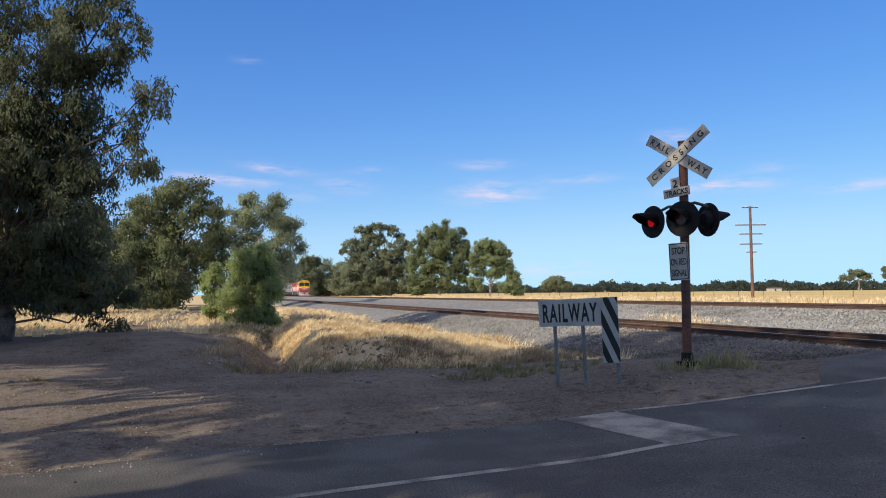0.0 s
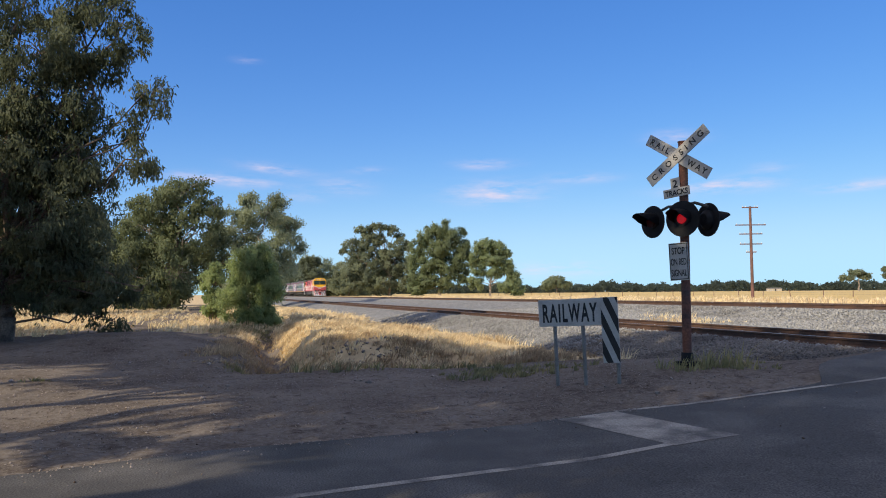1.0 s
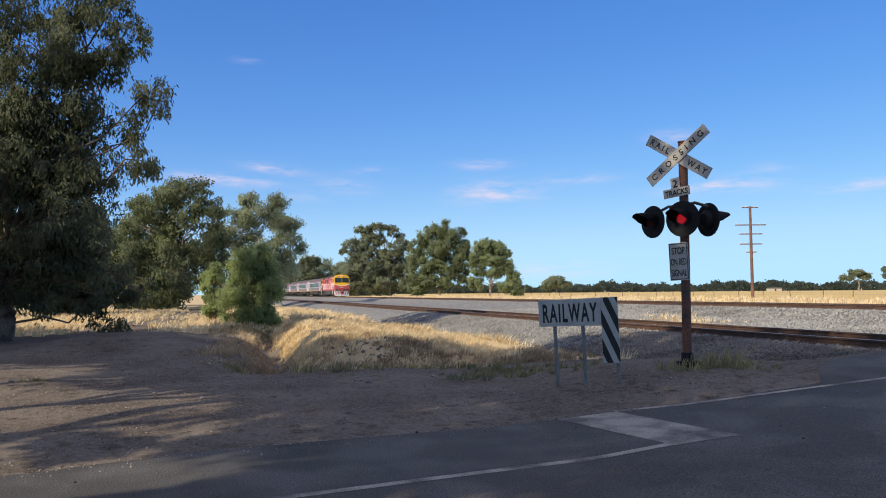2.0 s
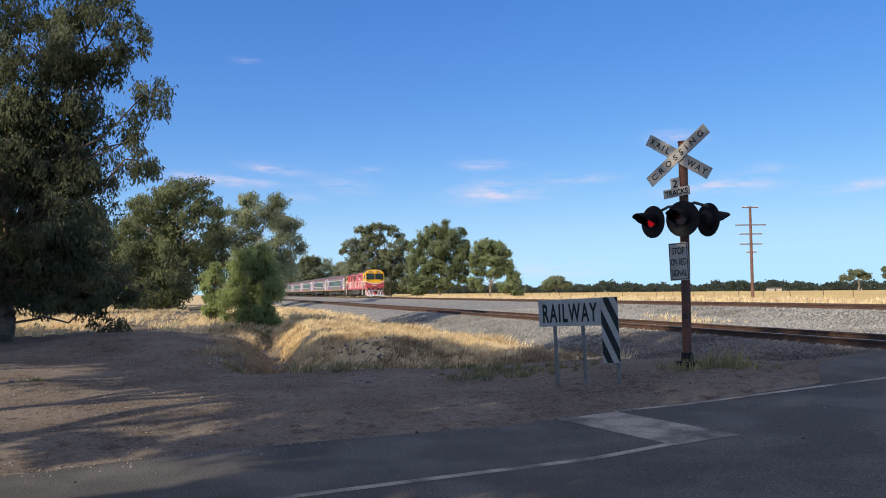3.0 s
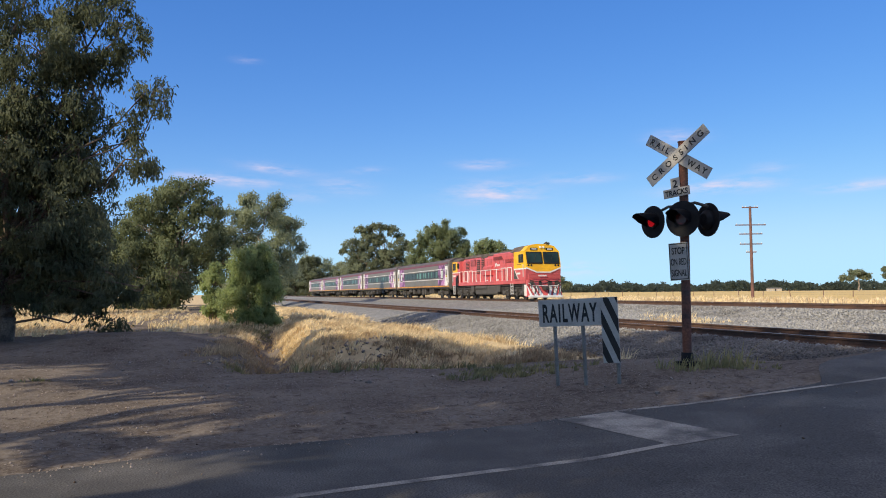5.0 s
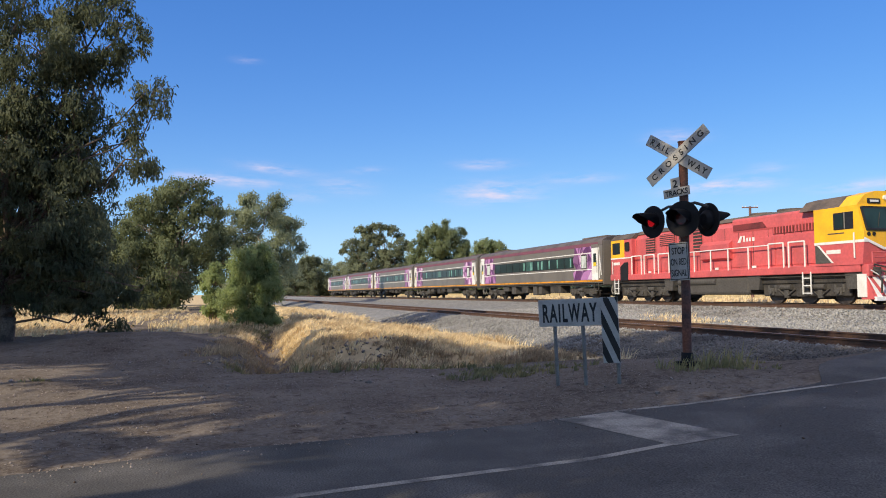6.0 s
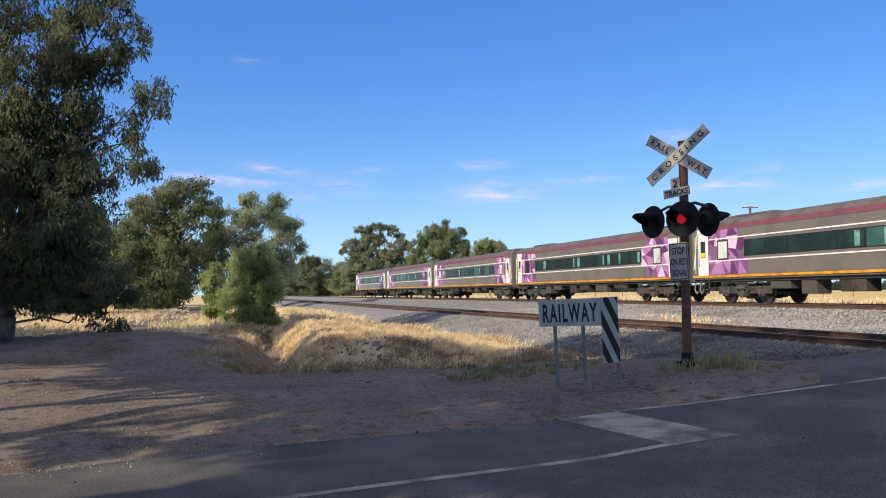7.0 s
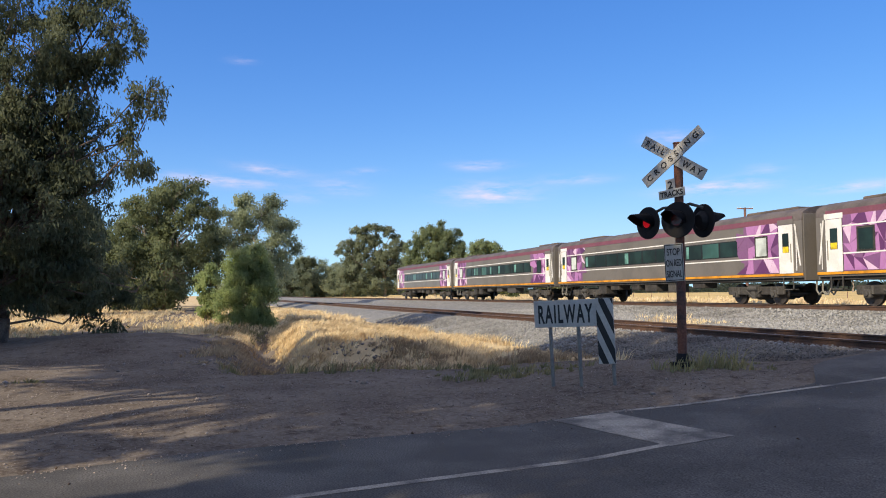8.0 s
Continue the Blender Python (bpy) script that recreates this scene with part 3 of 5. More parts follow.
def tree(label, x, y, z, lobes, leaf, bark, count, size, droop=0.5, trunk=0.3, fork=0.35, clump=0.3, seed=1, category="tree", lean=(0, 0), slim=0.28, stems=1, name="tree", inner=0.45, grainy=0.3):
    """lobes: (right, ahead, height, half width, half height) of each mass of foliage, in metres from the base."""
    rng = np.random.default_rng(seed)
    t = thing(name, label, category, pose(x, y, z, 0, 0, CAM_TURN))
    wood = Shape()
    vol = np.array([a[3] * a[3] * a[4] for a in lobes]) ** 0.66
    top = max(a[2] for a in lobes)
    fz = top * fork
    roots = [(rng.uniform(-0.4, 0.4) * (stems > 1), rng.uniform(-0.4, 0.4) * (stems > 1)) for _ in range(stems)]
    C, R, N = [], [], []
    size_of = lambda a: (a[3], a[3] * 0.9, a[4])
    for a, v in zip(lobes, vol):
        k = max(10, int(count * v / vol.sum()))
        # sprays: small masses set over the lobe, with gaps between them
        ns = max(6, int(9 * (a[3] * a[4]) ** 0.5 / max(clump, 0.2) ** 0.6 * 0.8))
        sc = rng.normal(size=(ns, 3))
        sc /= np.linalg.norm(sc, axis=1)[:, None]
        sc = sc * (inner + (1 - inner) * rng.random((ns, 1)) ** 0.5) * size_of(a)
        q = rng.normal(size=(k, 3))
        q /= np.linalg.norm(q, axis=1)[:, None]
        grain = grainy * min(a[3], a[4]) + 0.5 * clump
        p = sc[rng.integers(0, ns, k)] + q * rng.random((k, 1)) ** 0.5 * grain * [1, 1, 0.8] + [a[0], a[1], a[2]]
        C.append(p)
        o = (p - [a[0], a[1], a[2] - 0.3 * a[4]]) / [a[3], a[3], a[4]]
        N.append(o / (np.linalg.norm(o, axis=1)[:, None] + 1e-6))
        R.append(np.full(k, clump) * (0.6 + 0.8 * rng.random(k)))
        rx, ry = roots[int(rng.integers(stems))]
        f = Vector((rx * 0.5 + lean[0] * 0.5, ry * 0.5 + lean[1], min(fz, a[2] * 0.8)))
        limb(wood, f, (a[0], a[1], a[2] + a[4] * 0.2), trunk * (0.1 + 0.3 * min(1.0, a[3] / 2.2)), trunk * 0.08, rng, 5)
        for q in p[rng.permutation(k)[:max(3, int(k * 0.05))]]:
            limb(wood, (a[0] + 0.1, a[1], a[2] - a[4] * 0.15), q, trunk * 0.1, trunk * 0.03, rng, 3, 5)
    for rx, ry in roots:
        limb(wood, (rx, ry, -0.15), (rx * 0.5 + lean[0] * 0.5, ry * 0.5 + lean[1], fz), trunk * (1.15 if stems == 1 else 0.6), trunk * 0.62 / stems ** 0.5, rng, 5, 12)
    part("trunk", wood, bark, t, smooth=True)
    per = 26
    V, F, K = leaf_cloud(rng, np.concatenate(C), np.concatenate(R), per, size, droop, slim, np.concatenate(N))
    me = raw_mesh("crown", V, F, leaf, True)
    me.normals_split_custom_set_from_vertices(K.astype(np.float32))
    part("crown", me, None, t)
    return t


def grass_field(name, label, n, box, fn, height, mat, seed, width=0.012, lean=0.5, zf=ground_z):
    """Bent two-piece blades in ragged tufts over the ground, where fn(x, y) is above chance."""
    rng = np.random.default_rng(seed)
    per = 14
    m = n // per
    tx, ty = rng.uniform(box[0], box[1], m), rng.uniform(box[2], box[3], m)
    keep = rng.random(m) < fn(tx, ty) * np.clip(0.75 + 0.5 * wave(tx, ty, 1.3, seed), 0.15, 1.0)
    tx, ty = tx[keep], ty[keep]
    m = len(tx)
    th = height * (0.5 + 0.8 * rng.random(m) ** 1.5) * (1 + 0.35 * wave(tx, ty, 0.8, seed + 1.0))
    wind = 0.5 + 1.2 * rng.random(m)
    k = m * per
    rep = lambda v: np.repeat(v, per)
    b = rng.random(k) * 6.283
    d = np.abs(rng.normal(size=k)) * 0.35 * rep(th) + 0.02
    x, y = rep(tx) + np.cos(b) * d, rep(ty) + np.sin(b) * d
    z = zf(x, y) - 0.02
    h = rep(th) * (0.45 + 0.7 * rng.random(k))
    a = rng.random(k) * 6.283
    w = width * (0.6 + 0.9 * rng.random(k))
    ax, ay = np.cos(a) * w, np.sin(a) * w
    off = h * lean * rng.random(k)
    bx, by = np.cos(b) * off - 0.22 * h * rep(wind), np.sin(b) * off + 0.3 * h * rep(wind)
    P = lambda X, Y, Z: np.stack([X, Y, Z], -1)
    V = np.stack([P(x - ax, y - ay, z), P(x + ax, y + ay, z), P(x + ax * 0.8 + bx * 0.35, y + ay * 0.8 + by * 0.35, z + h * 0.6), P(x - ax * 0.8 + bx * 0.35, y - ay * 0.8 + by * 0.35, z + h * 0.6), P(x + bx, y + by, z + h * 0.95)], 1).reshape(-1, 3)
    i = np.arange(k)[:, None] * 5
    F = np.concatenate([i + [0, 1, 2], i + [0, 2, 3], i + [3, 2, 4]], 1).reshape(-1, 3)
    return tagged(new(name, raw_mesh(name, V, F, mat)), label, "grass", kind="stuff")


def stones(name, label, n, box, zf, size, mat, seed, keep=None):
    rng = np.random.default_rng(seed)
    x, y = rng.uniform(box[0], box[1], n), rng.uniform(box[2], box[3], n)
    if keep is not None:
        k = rng.random(n) < keep(x, y)
        x, y = x[k], y[k]
    n = len(x)
    o = np.array([[1, 0, 0], [-1, 0, 0], [0, 1, 0], [0, -1, 0], [0, 0, 1], [0, 0, -1]], float)
    f = np.array([[0, 2, 4], [2, 1, 4], [1, 3, 4], [3, 0, 4], [2, 0, 5], [1, 2, 5], [3, 1, 5], [0, 3, 5]])
    s = size * (0.5 + rng.random((n, 1, 1)) ** 2)
    d = o[None] * s * (0.7 + 0.6 * rng.random((n, 6, 1))) + rng.normal(size=(n, 6, 3)) * s * 0.22
    a = rng.random((n, 1)) * 6.283
    dx, dy = d[:, :, 0] * np.cos(a) - d[:, :, 1] * np.sin(a), d[:, :, 0] * np.sin(a) + d[:, :, 1] * np.cos(a)
    V = np.stack([x[:, None] + dx, y[:, None] + dy, (zf(x, y) + s[:, 0, 0] * 0.25)[:, None] + d[:, :, 2] * 0.75], -1).reshape(-1, 3)
    F = (np.arange(n)[:, None, None] * 6 + f[None]).reshape(-1, 3)
    return tagged(new(name, raw_mesh(name, V, F, mat)), label, "stones", kind="stuff")


# ---- crossing furniture ----
def build_signal():
    """Flashing-light post. Its space: -y is the face towards the road traffic."""
    t = thing("crossing_signal", "rusty railway crossing signal post with crossbuck and black lamp heads", "railway signal", pose(-11.16, 7.61, 0.40, 0, 0.3, 26))
    part("post", Shape().tube((0, 0, -0.1), (0, 0, 3.7), 0.075, n=20).tube((0, 0, 3.7), (0, 0, 3.72), 0.085, n=20), M["post_rust"], t, "rust-red steel tube", smooth=True)
    part("post_base", Shape().tube((0, 0, -0.05), (0, 0, 0.17), 0.115, 0.095, 14).box(-0.15, 0.15, -0.15, 0.15, -0.05, 0.03, 0.01), M["lamp_black"], t, "black base collar")
    for words, ang, yy in ((("RAIL", "WAY"), -32.6, -0.1), (("CROSSING",), 36, -0.125)):
        m = Matrix.Translation((-0.035, yy, 3.46)) @ Matrix.Rotation(radians(-ang), 4, "Y")
        b = part("crossbuck_blade", Shape().box(-0.67, 0.67, -0.008, 0.008, -0.1, 0.1, 0.004), M["sign_white"], t, "weathered white crossbuck blade with black letters", m=m)
        if len(words) == 1:
            lettering(words[0], 1.16, 0.105, M["sign_black"], b, 0, 0, -0.01, bold=0.02, spacing=1.9)
        else:
            lettering(words[0], 0.4, 0.105, M["sign_black"], b, -0.39, 0, -0.01, bold=0.02, spacing=1.7)
            lettering(words[1], 0.4, 0.105, M["sign_black"], b, 0.41, 0, -0.01, bold=0.02, spacing=1.5)
        for x in (-0.08, 0.08):
            part("bolt", Shape().tube((x, -0.008, 0), (x, -0.018, 0), 0.012, n=8), M["galv"], b)
    tilt = Matrix.Rotation(radians(-5.4), 4, "Y")
    n = part("figure_plate", Shape().box(-0.085, 0.085, -0.006, 0.006, -0.11, 0.1, 0.004), M["sign_white"], t, "small white plate with the figure 2", m=Matrix.Translation((-0.1, -0.095, 3.0)) @ tilt)
    lettering("2", 0.09, 0.13, M["sign_black"], n, 0, 0, -0.008, bold=0.02)
    p = part("tracks_plate", Shape().box(-0.245, 0.245, -0.006, 0.006, -0.075, 0.075, 0.004), M["sign_white"], t, "white plate lettered in black", m=Matrix.Translation((-0.07, -0.11, 2.85)) @ tilt)
    lettering("TRACKS", 0.42, 0.095, M["sign_black"], p, 0, 0, -0.008, bold=0.025)
    s = part("stop_plate", Shape().box(-0.175, 0.175, -0.006, 0.006, -0.315, 0.315, 0.004), M["sign_white"], t, "white plate with black border and letters", m=Matrix.Translation((-0.06, -0.1, 1.685)) @ Matrix.Rotation(radians(-2.5), 4, "Y"))
    e = Shape()
    for a in ((-0.165, 0.165, 0.29, 0.302), (-0.165, 0.165, -0.302, -0.29), (-0.167, -0.155, -0.302, 0.302), (0.155, 0.167, -0.302, 0.302)):
        e.box(a[0], a[1], -0.009, -0.006, a[2], a[3])
    part("border", e, M["sign_black"], s)
    for w, z, wd in (("STOP", 0.18, 0.24), ("ON RED", -0.005, 0.285), ("SIGNAL", -0.19, 0.285)):
        lettering(w, wd, 0.115, M["sign_black"], s, 0, z, -0.009)
    # arms and lamp heads
    part("cross_arm", Shape().path([(-0.5, 0.0, 2.55), (-0.3, 0.0, 2.63), (0, -0.03, 2.62), (0.2, 0.0, 2.66), (0.42, 0.02, 2.58)], 0.025).path([(0, -0.06, 2.45), (0, -0.16, 2.4)], 0.03).box(-0.2, -0.02, -0.12, 0.02, 2.44, 2.56, 0.01), M["grime_grey"], t, "grey bracket arm")
    rotors = []
    for x, y, z, yaw, lit in ((-0.56, -0.06, 2.385, -15, True), (0.07, -0.17, 2.39, 2, True), (0.37, 0.1, 2.37, 158, False)):
        h = part("lamp_head", Shape().tube((0, 0.1, 0), (0, 0.04, 0), 0.1, 0.16, 20).tube((0, 0.04, 0), (0, 0.0, 0), 0.16, 0.16, 20), M["lamp_black"], t, "black flashing lamp head with round backing board", smooth=True, m=pose(x, y, z, 0, 0, yaw))
        part("backing_board", Shape().tube((0, 0.0, 0), (0, -0.012, 0), 0.3 if y < -0.1 else 0.28, n=40), M["lamp_black"], h)
        hood = bmesh.new()
        k, rows = 18, []
        for d, f in ((-0.01, 1.05), (-0.18, 1.05), (-0.38, 0.9)):
            span = radians(235 if d > -0.1 else 190 if d > -0.2 else 110)
            rows.append([hood.verts.new((math.sin(span * (i / k - 0.5)) * 0.15 * f, d, math.cos(span * (i / k - 0.5)) * 0.15 * f)) for i in range(k + 1)])
        for a, b in zip(rows, rows[1:]):
            for i in range(k):
                hood.faces.new((a[i], a[i + 1], b[i + 1], b[i]))
        bmesh.ops.solidify(hood, geom=hood.faces[:], thickness=0.006)
        sh = Shape()
        sh.bm = hood
        part("hood", sh, M["lamp_black"], h, smooth=True)
        part("lens_rim", Shape().tube((0, -0.012, 0), (0, -0.03, 0), 0.125, 0.12, 28), M["lamp_black"], h)
        # made-up turning drum that imitates flashing: a lit red face, a dark face behind
        r = part("flash_rotor", Shape().tube((0, 0.004, 0), (0, 0.02, 0), 0.098, n=24), M["lens"], t, "red signal lens, lit on one face, turned to imitate flashing", m=pose(x, y, z, 0, 0, yaw) @ Matrix.Translation((0, -0.14, 0)))
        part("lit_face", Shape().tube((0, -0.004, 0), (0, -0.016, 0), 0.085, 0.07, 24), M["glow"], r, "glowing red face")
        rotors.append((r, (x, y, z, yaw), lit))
    return t, rotors


def build_railway_sign():
    t = thing("railway_sign", "grey weathered roadside sign lettered in black with a striped end board", "sign", pose(-10.93, 5.64, 0.24, 0, -2.2, 42))
    # board runs from -0.72 to 0.72, letters first, striped end board last
    b = part("sign_board", Shape().box(-0.77, 0.55, -0.008, 0.008, 0.82, 1.25, 0.004), M["sign_white"], t, "weathered white board")
    lettering("RAILWAY", 0.92, 0.3, M["sign_black"], b, -0.235, 1.03, -0.01, bold=0.028, spacing=1.25)
    c = part("end_board", Shape().box(0.284, 0.56, -0.02, -0.009, 0.24, 1.255, 0.004), M["sign_white"], t, "white board with diagonal black stripes")
    st = Shape()
    x0, x1, zb, zt = 0.287, 0.557, 0.243, 1.252
    rise = 0.62
    for k in range(-1, 4):
        a = zb - 0.02 + k * 0.46
        poly = []
        # a slanting band clipped to the board
        for (px, pz) in clip_band(x0, x1, zb, zt, a, rise, 0.24):
            poly.append((px, pz))
        if len(poly) > 2:
            st.prism(poly, "y", -0.023, -0.0205)
    part("stripe", st, M["sign_black"], c)
    for x in (-0.515, -0.04, 0.5):
        part("leg", Shape().tube((x, 0.035, -0.12), (x, 0.035, 1.15), 0.03, n=12), M["galv"], t, "galvanised steel leg", smooth=True)
    return t


def clip_band(x0, x1, zb, zt, a, rise, thick):
    """Corners of a band falling to the right across a board, cut at its top and foot."""
    pts = []
    f = lambda x: a + rise * (x1 - x) / (x1 - x0)
    for x in np.linspace(x0, x1, 13):
        lo, hi = max(zb, f(x)), min(zt, f(x) + thick)
        if hi - lo > 0.002:
            pts.append((float(x), lo, hi))
    return [(p[0], p[1]) for p in pts] + [(p[0], p[2]) for p in pts[::-1]]


def build_pole(x, y, z, h):
    t = thing("telegraph_pole", "tall red-brown telegraph pole with five short crossarms", "pole", pose(x, y, z, 0, 0, CAM_TURN))
    part("pole", Shape().tube((0, 0, -0.2), (0, 0, h), 0.16, 0.12, 14), M["pole_wood"], t, smooth=True)
    for k, (dz, w) in enumerate(((0.1, 0.8), (1.85, 1.5), (2.4, 0.6), (2.75, 1.15), (3.75, 1.1), (4.55, 0.5))):
        if k == 2:
            continue
        a = part("crossarm", Shape().box(-w, w, -0.06, 0.06, h - dz - 0.05, h - dz + 0.05, 0.01), M["pole_wood"], t)
        for s in (-1, -0.6, 0.6, 1):
            part("insulator", Shape().tube((s * w * 0.93, 0, h - dz + 0.05), (s * w * 0.93, 0, h - dz + 0.15), 0.035, 0.025, 8), M["white"], a)
    return t


# ---- train; its space: x forward, z up from the rail, -y the side towards the road ----
def bogie(parent, x, axles, base, wheel_r=0.46):
    deep = 0.1 if axles == 3 else 0.0
    b = part("bogie", Shape().box(x - base / 2 - 0.55, x + base / 2 + 0.55, -1.14, -0.98, 0.42 - deep, 0.78 + deep, 0.05).box(x - base / 2 - 0.55, x + base / 2 + 0.55, 0.98, 1.14, 0.42 - deep, 0.78 + deep, 0.05).box(x - 0.35, x + 0.35, -1.2, 1.2, 0.3, 0.85, 0.04), M["under"], parent, "grimy black bogie frame")
    for i in range(axles):
        ax = x + (i - (axles - 1) / 2) * base / (axles - 1)
        w = Shape()
        for s in (-1, 1):
            w.tube((ax, s * 0.74, wheel_r), (ax, s * 0.88, wheel_r), wheel_r, n=28)
        w.tube((ax, -0.9, wheel_r), (ax, 0.9, wheel_r), 0.08, n=12)
        part("wheelset", w, M["wheel"], b, smooth=True)
        for s in (-1, 1):
            bx = Shape().box(ax - 0.16, ax + 0.16, s * 1.12 - 0.09, s * 1.12 + 0.09, wheel_r - 0.16, wheel_r + 0.16, 0.04)
            bx.tube((ax, s * 1.18, wheel_r), (ax, s * 1.26, wheel_r), 0.1, n=14)
            for d in (-0.2, 0.2):
                bx.tube((ax + d, s * 1.1, wheel_r - 0.02), (ax + d, s * 1.1, wheel_r + 0.28), 0.075, n=10)
            part("axle_box", bx, M["grime_grey"], b, "dusty axle box with springs")
    for i in range(axles - 1 + (axles == 3)):
        mx = x + (i + 0.5 - (axles - 1) / 2) * base / (axles - 1) - 0.45 * (axles == 3)
        part("motor" if axles == 3 else "bolster", Shape().box(mx - 0.5, mx + 0.5, -0.66, 0.66, 0.2, 0.86, 0.08), M["under"], b)
    for s in (-1, 1):
        for i in range(axles - 1):
            mx = x + (i + 0.5 - (axles - 1) / 2) * base / (axles - 1)
            g = Shape().tube((mx - 0.3, s * 1.2, 0.7), (mx + 0.3, s * 1.2, 0.7), 0.11, n=12)
            g.box(mx - 0.12, mx + 0.12, s * 1.16 - 0.06, s * 1.16 + 0.06, 0.25, 0.7, 0.02)
            g.path([(mx - 0.5, s * 1.2, 0.62), (mx, s * 1.2, 0.3), (mx + 0.5, s * 1.2, 0.62)], 0.03, 6)
            part("brake_rigging", g, M["grime_grey"], b, "brake cylinder and rods")
    return b


CAR_L = 22.4


def panel(x0, x1, z0, z1, side=-1, out=0.008, y=1.46):
    a, b = sorted((side * y, side * (y + out)))
    return Shape().box(x0, x1, a, b, z0, z1)


def shard(points, out, side=-1, y=1.46):
    a, b = sorted((side * y, side * (y + out)))
    return Shape().prism(points, "y", a, b)


def facets(t, e, L, rng):
    """Purple end livery as a mosaic of flat triangles in several tones, with pale seams, on the road side."""
    xs, zs = np.linspace(7.35, L - 1.32, 6), np.linspace(1.33, 3.64, 5)
    at = [[(e * (x + (rng.uniform(-0.2, 0.2) if 0 < i < 5 else rng.uniform(-0.25, 0.2) * (i == 0))), z + (rng.uniform(-0.2, 0.2) if 0 < j < 4 else 0)) for j, z in enumerate(zs)] for i, x in enumerate(xs)]
    for i in range(5):
        for j in range(4):
            a, b, c, d = at[i][j], at[i + 1][j], at[i + 1][j + 1], at[i][j + 1]
            for tri in (((a, b, c), (a, c, d)) if rng.random() < 0.5 else ((a, b, d), (b, c, d))):
                if i == 0 and rng.random() < 0.35:
                    continue
                mid = (sum(p[0] for p in tri) / 3, sum(p[1] for p in tri) / 3)
                tri = [(mid[0] + (p[0] - mid[0]) * 0.97, mid[1] + (p[1] - mid[1]) * 0.97) for p in tri]
                tone = rng.choice(("purple", "purple", "plum", "plum", "lilac", "lilac", "lilac", "pink"))
                part("facet", shard(tri, 0.009, y=1.462), M[tone], t)


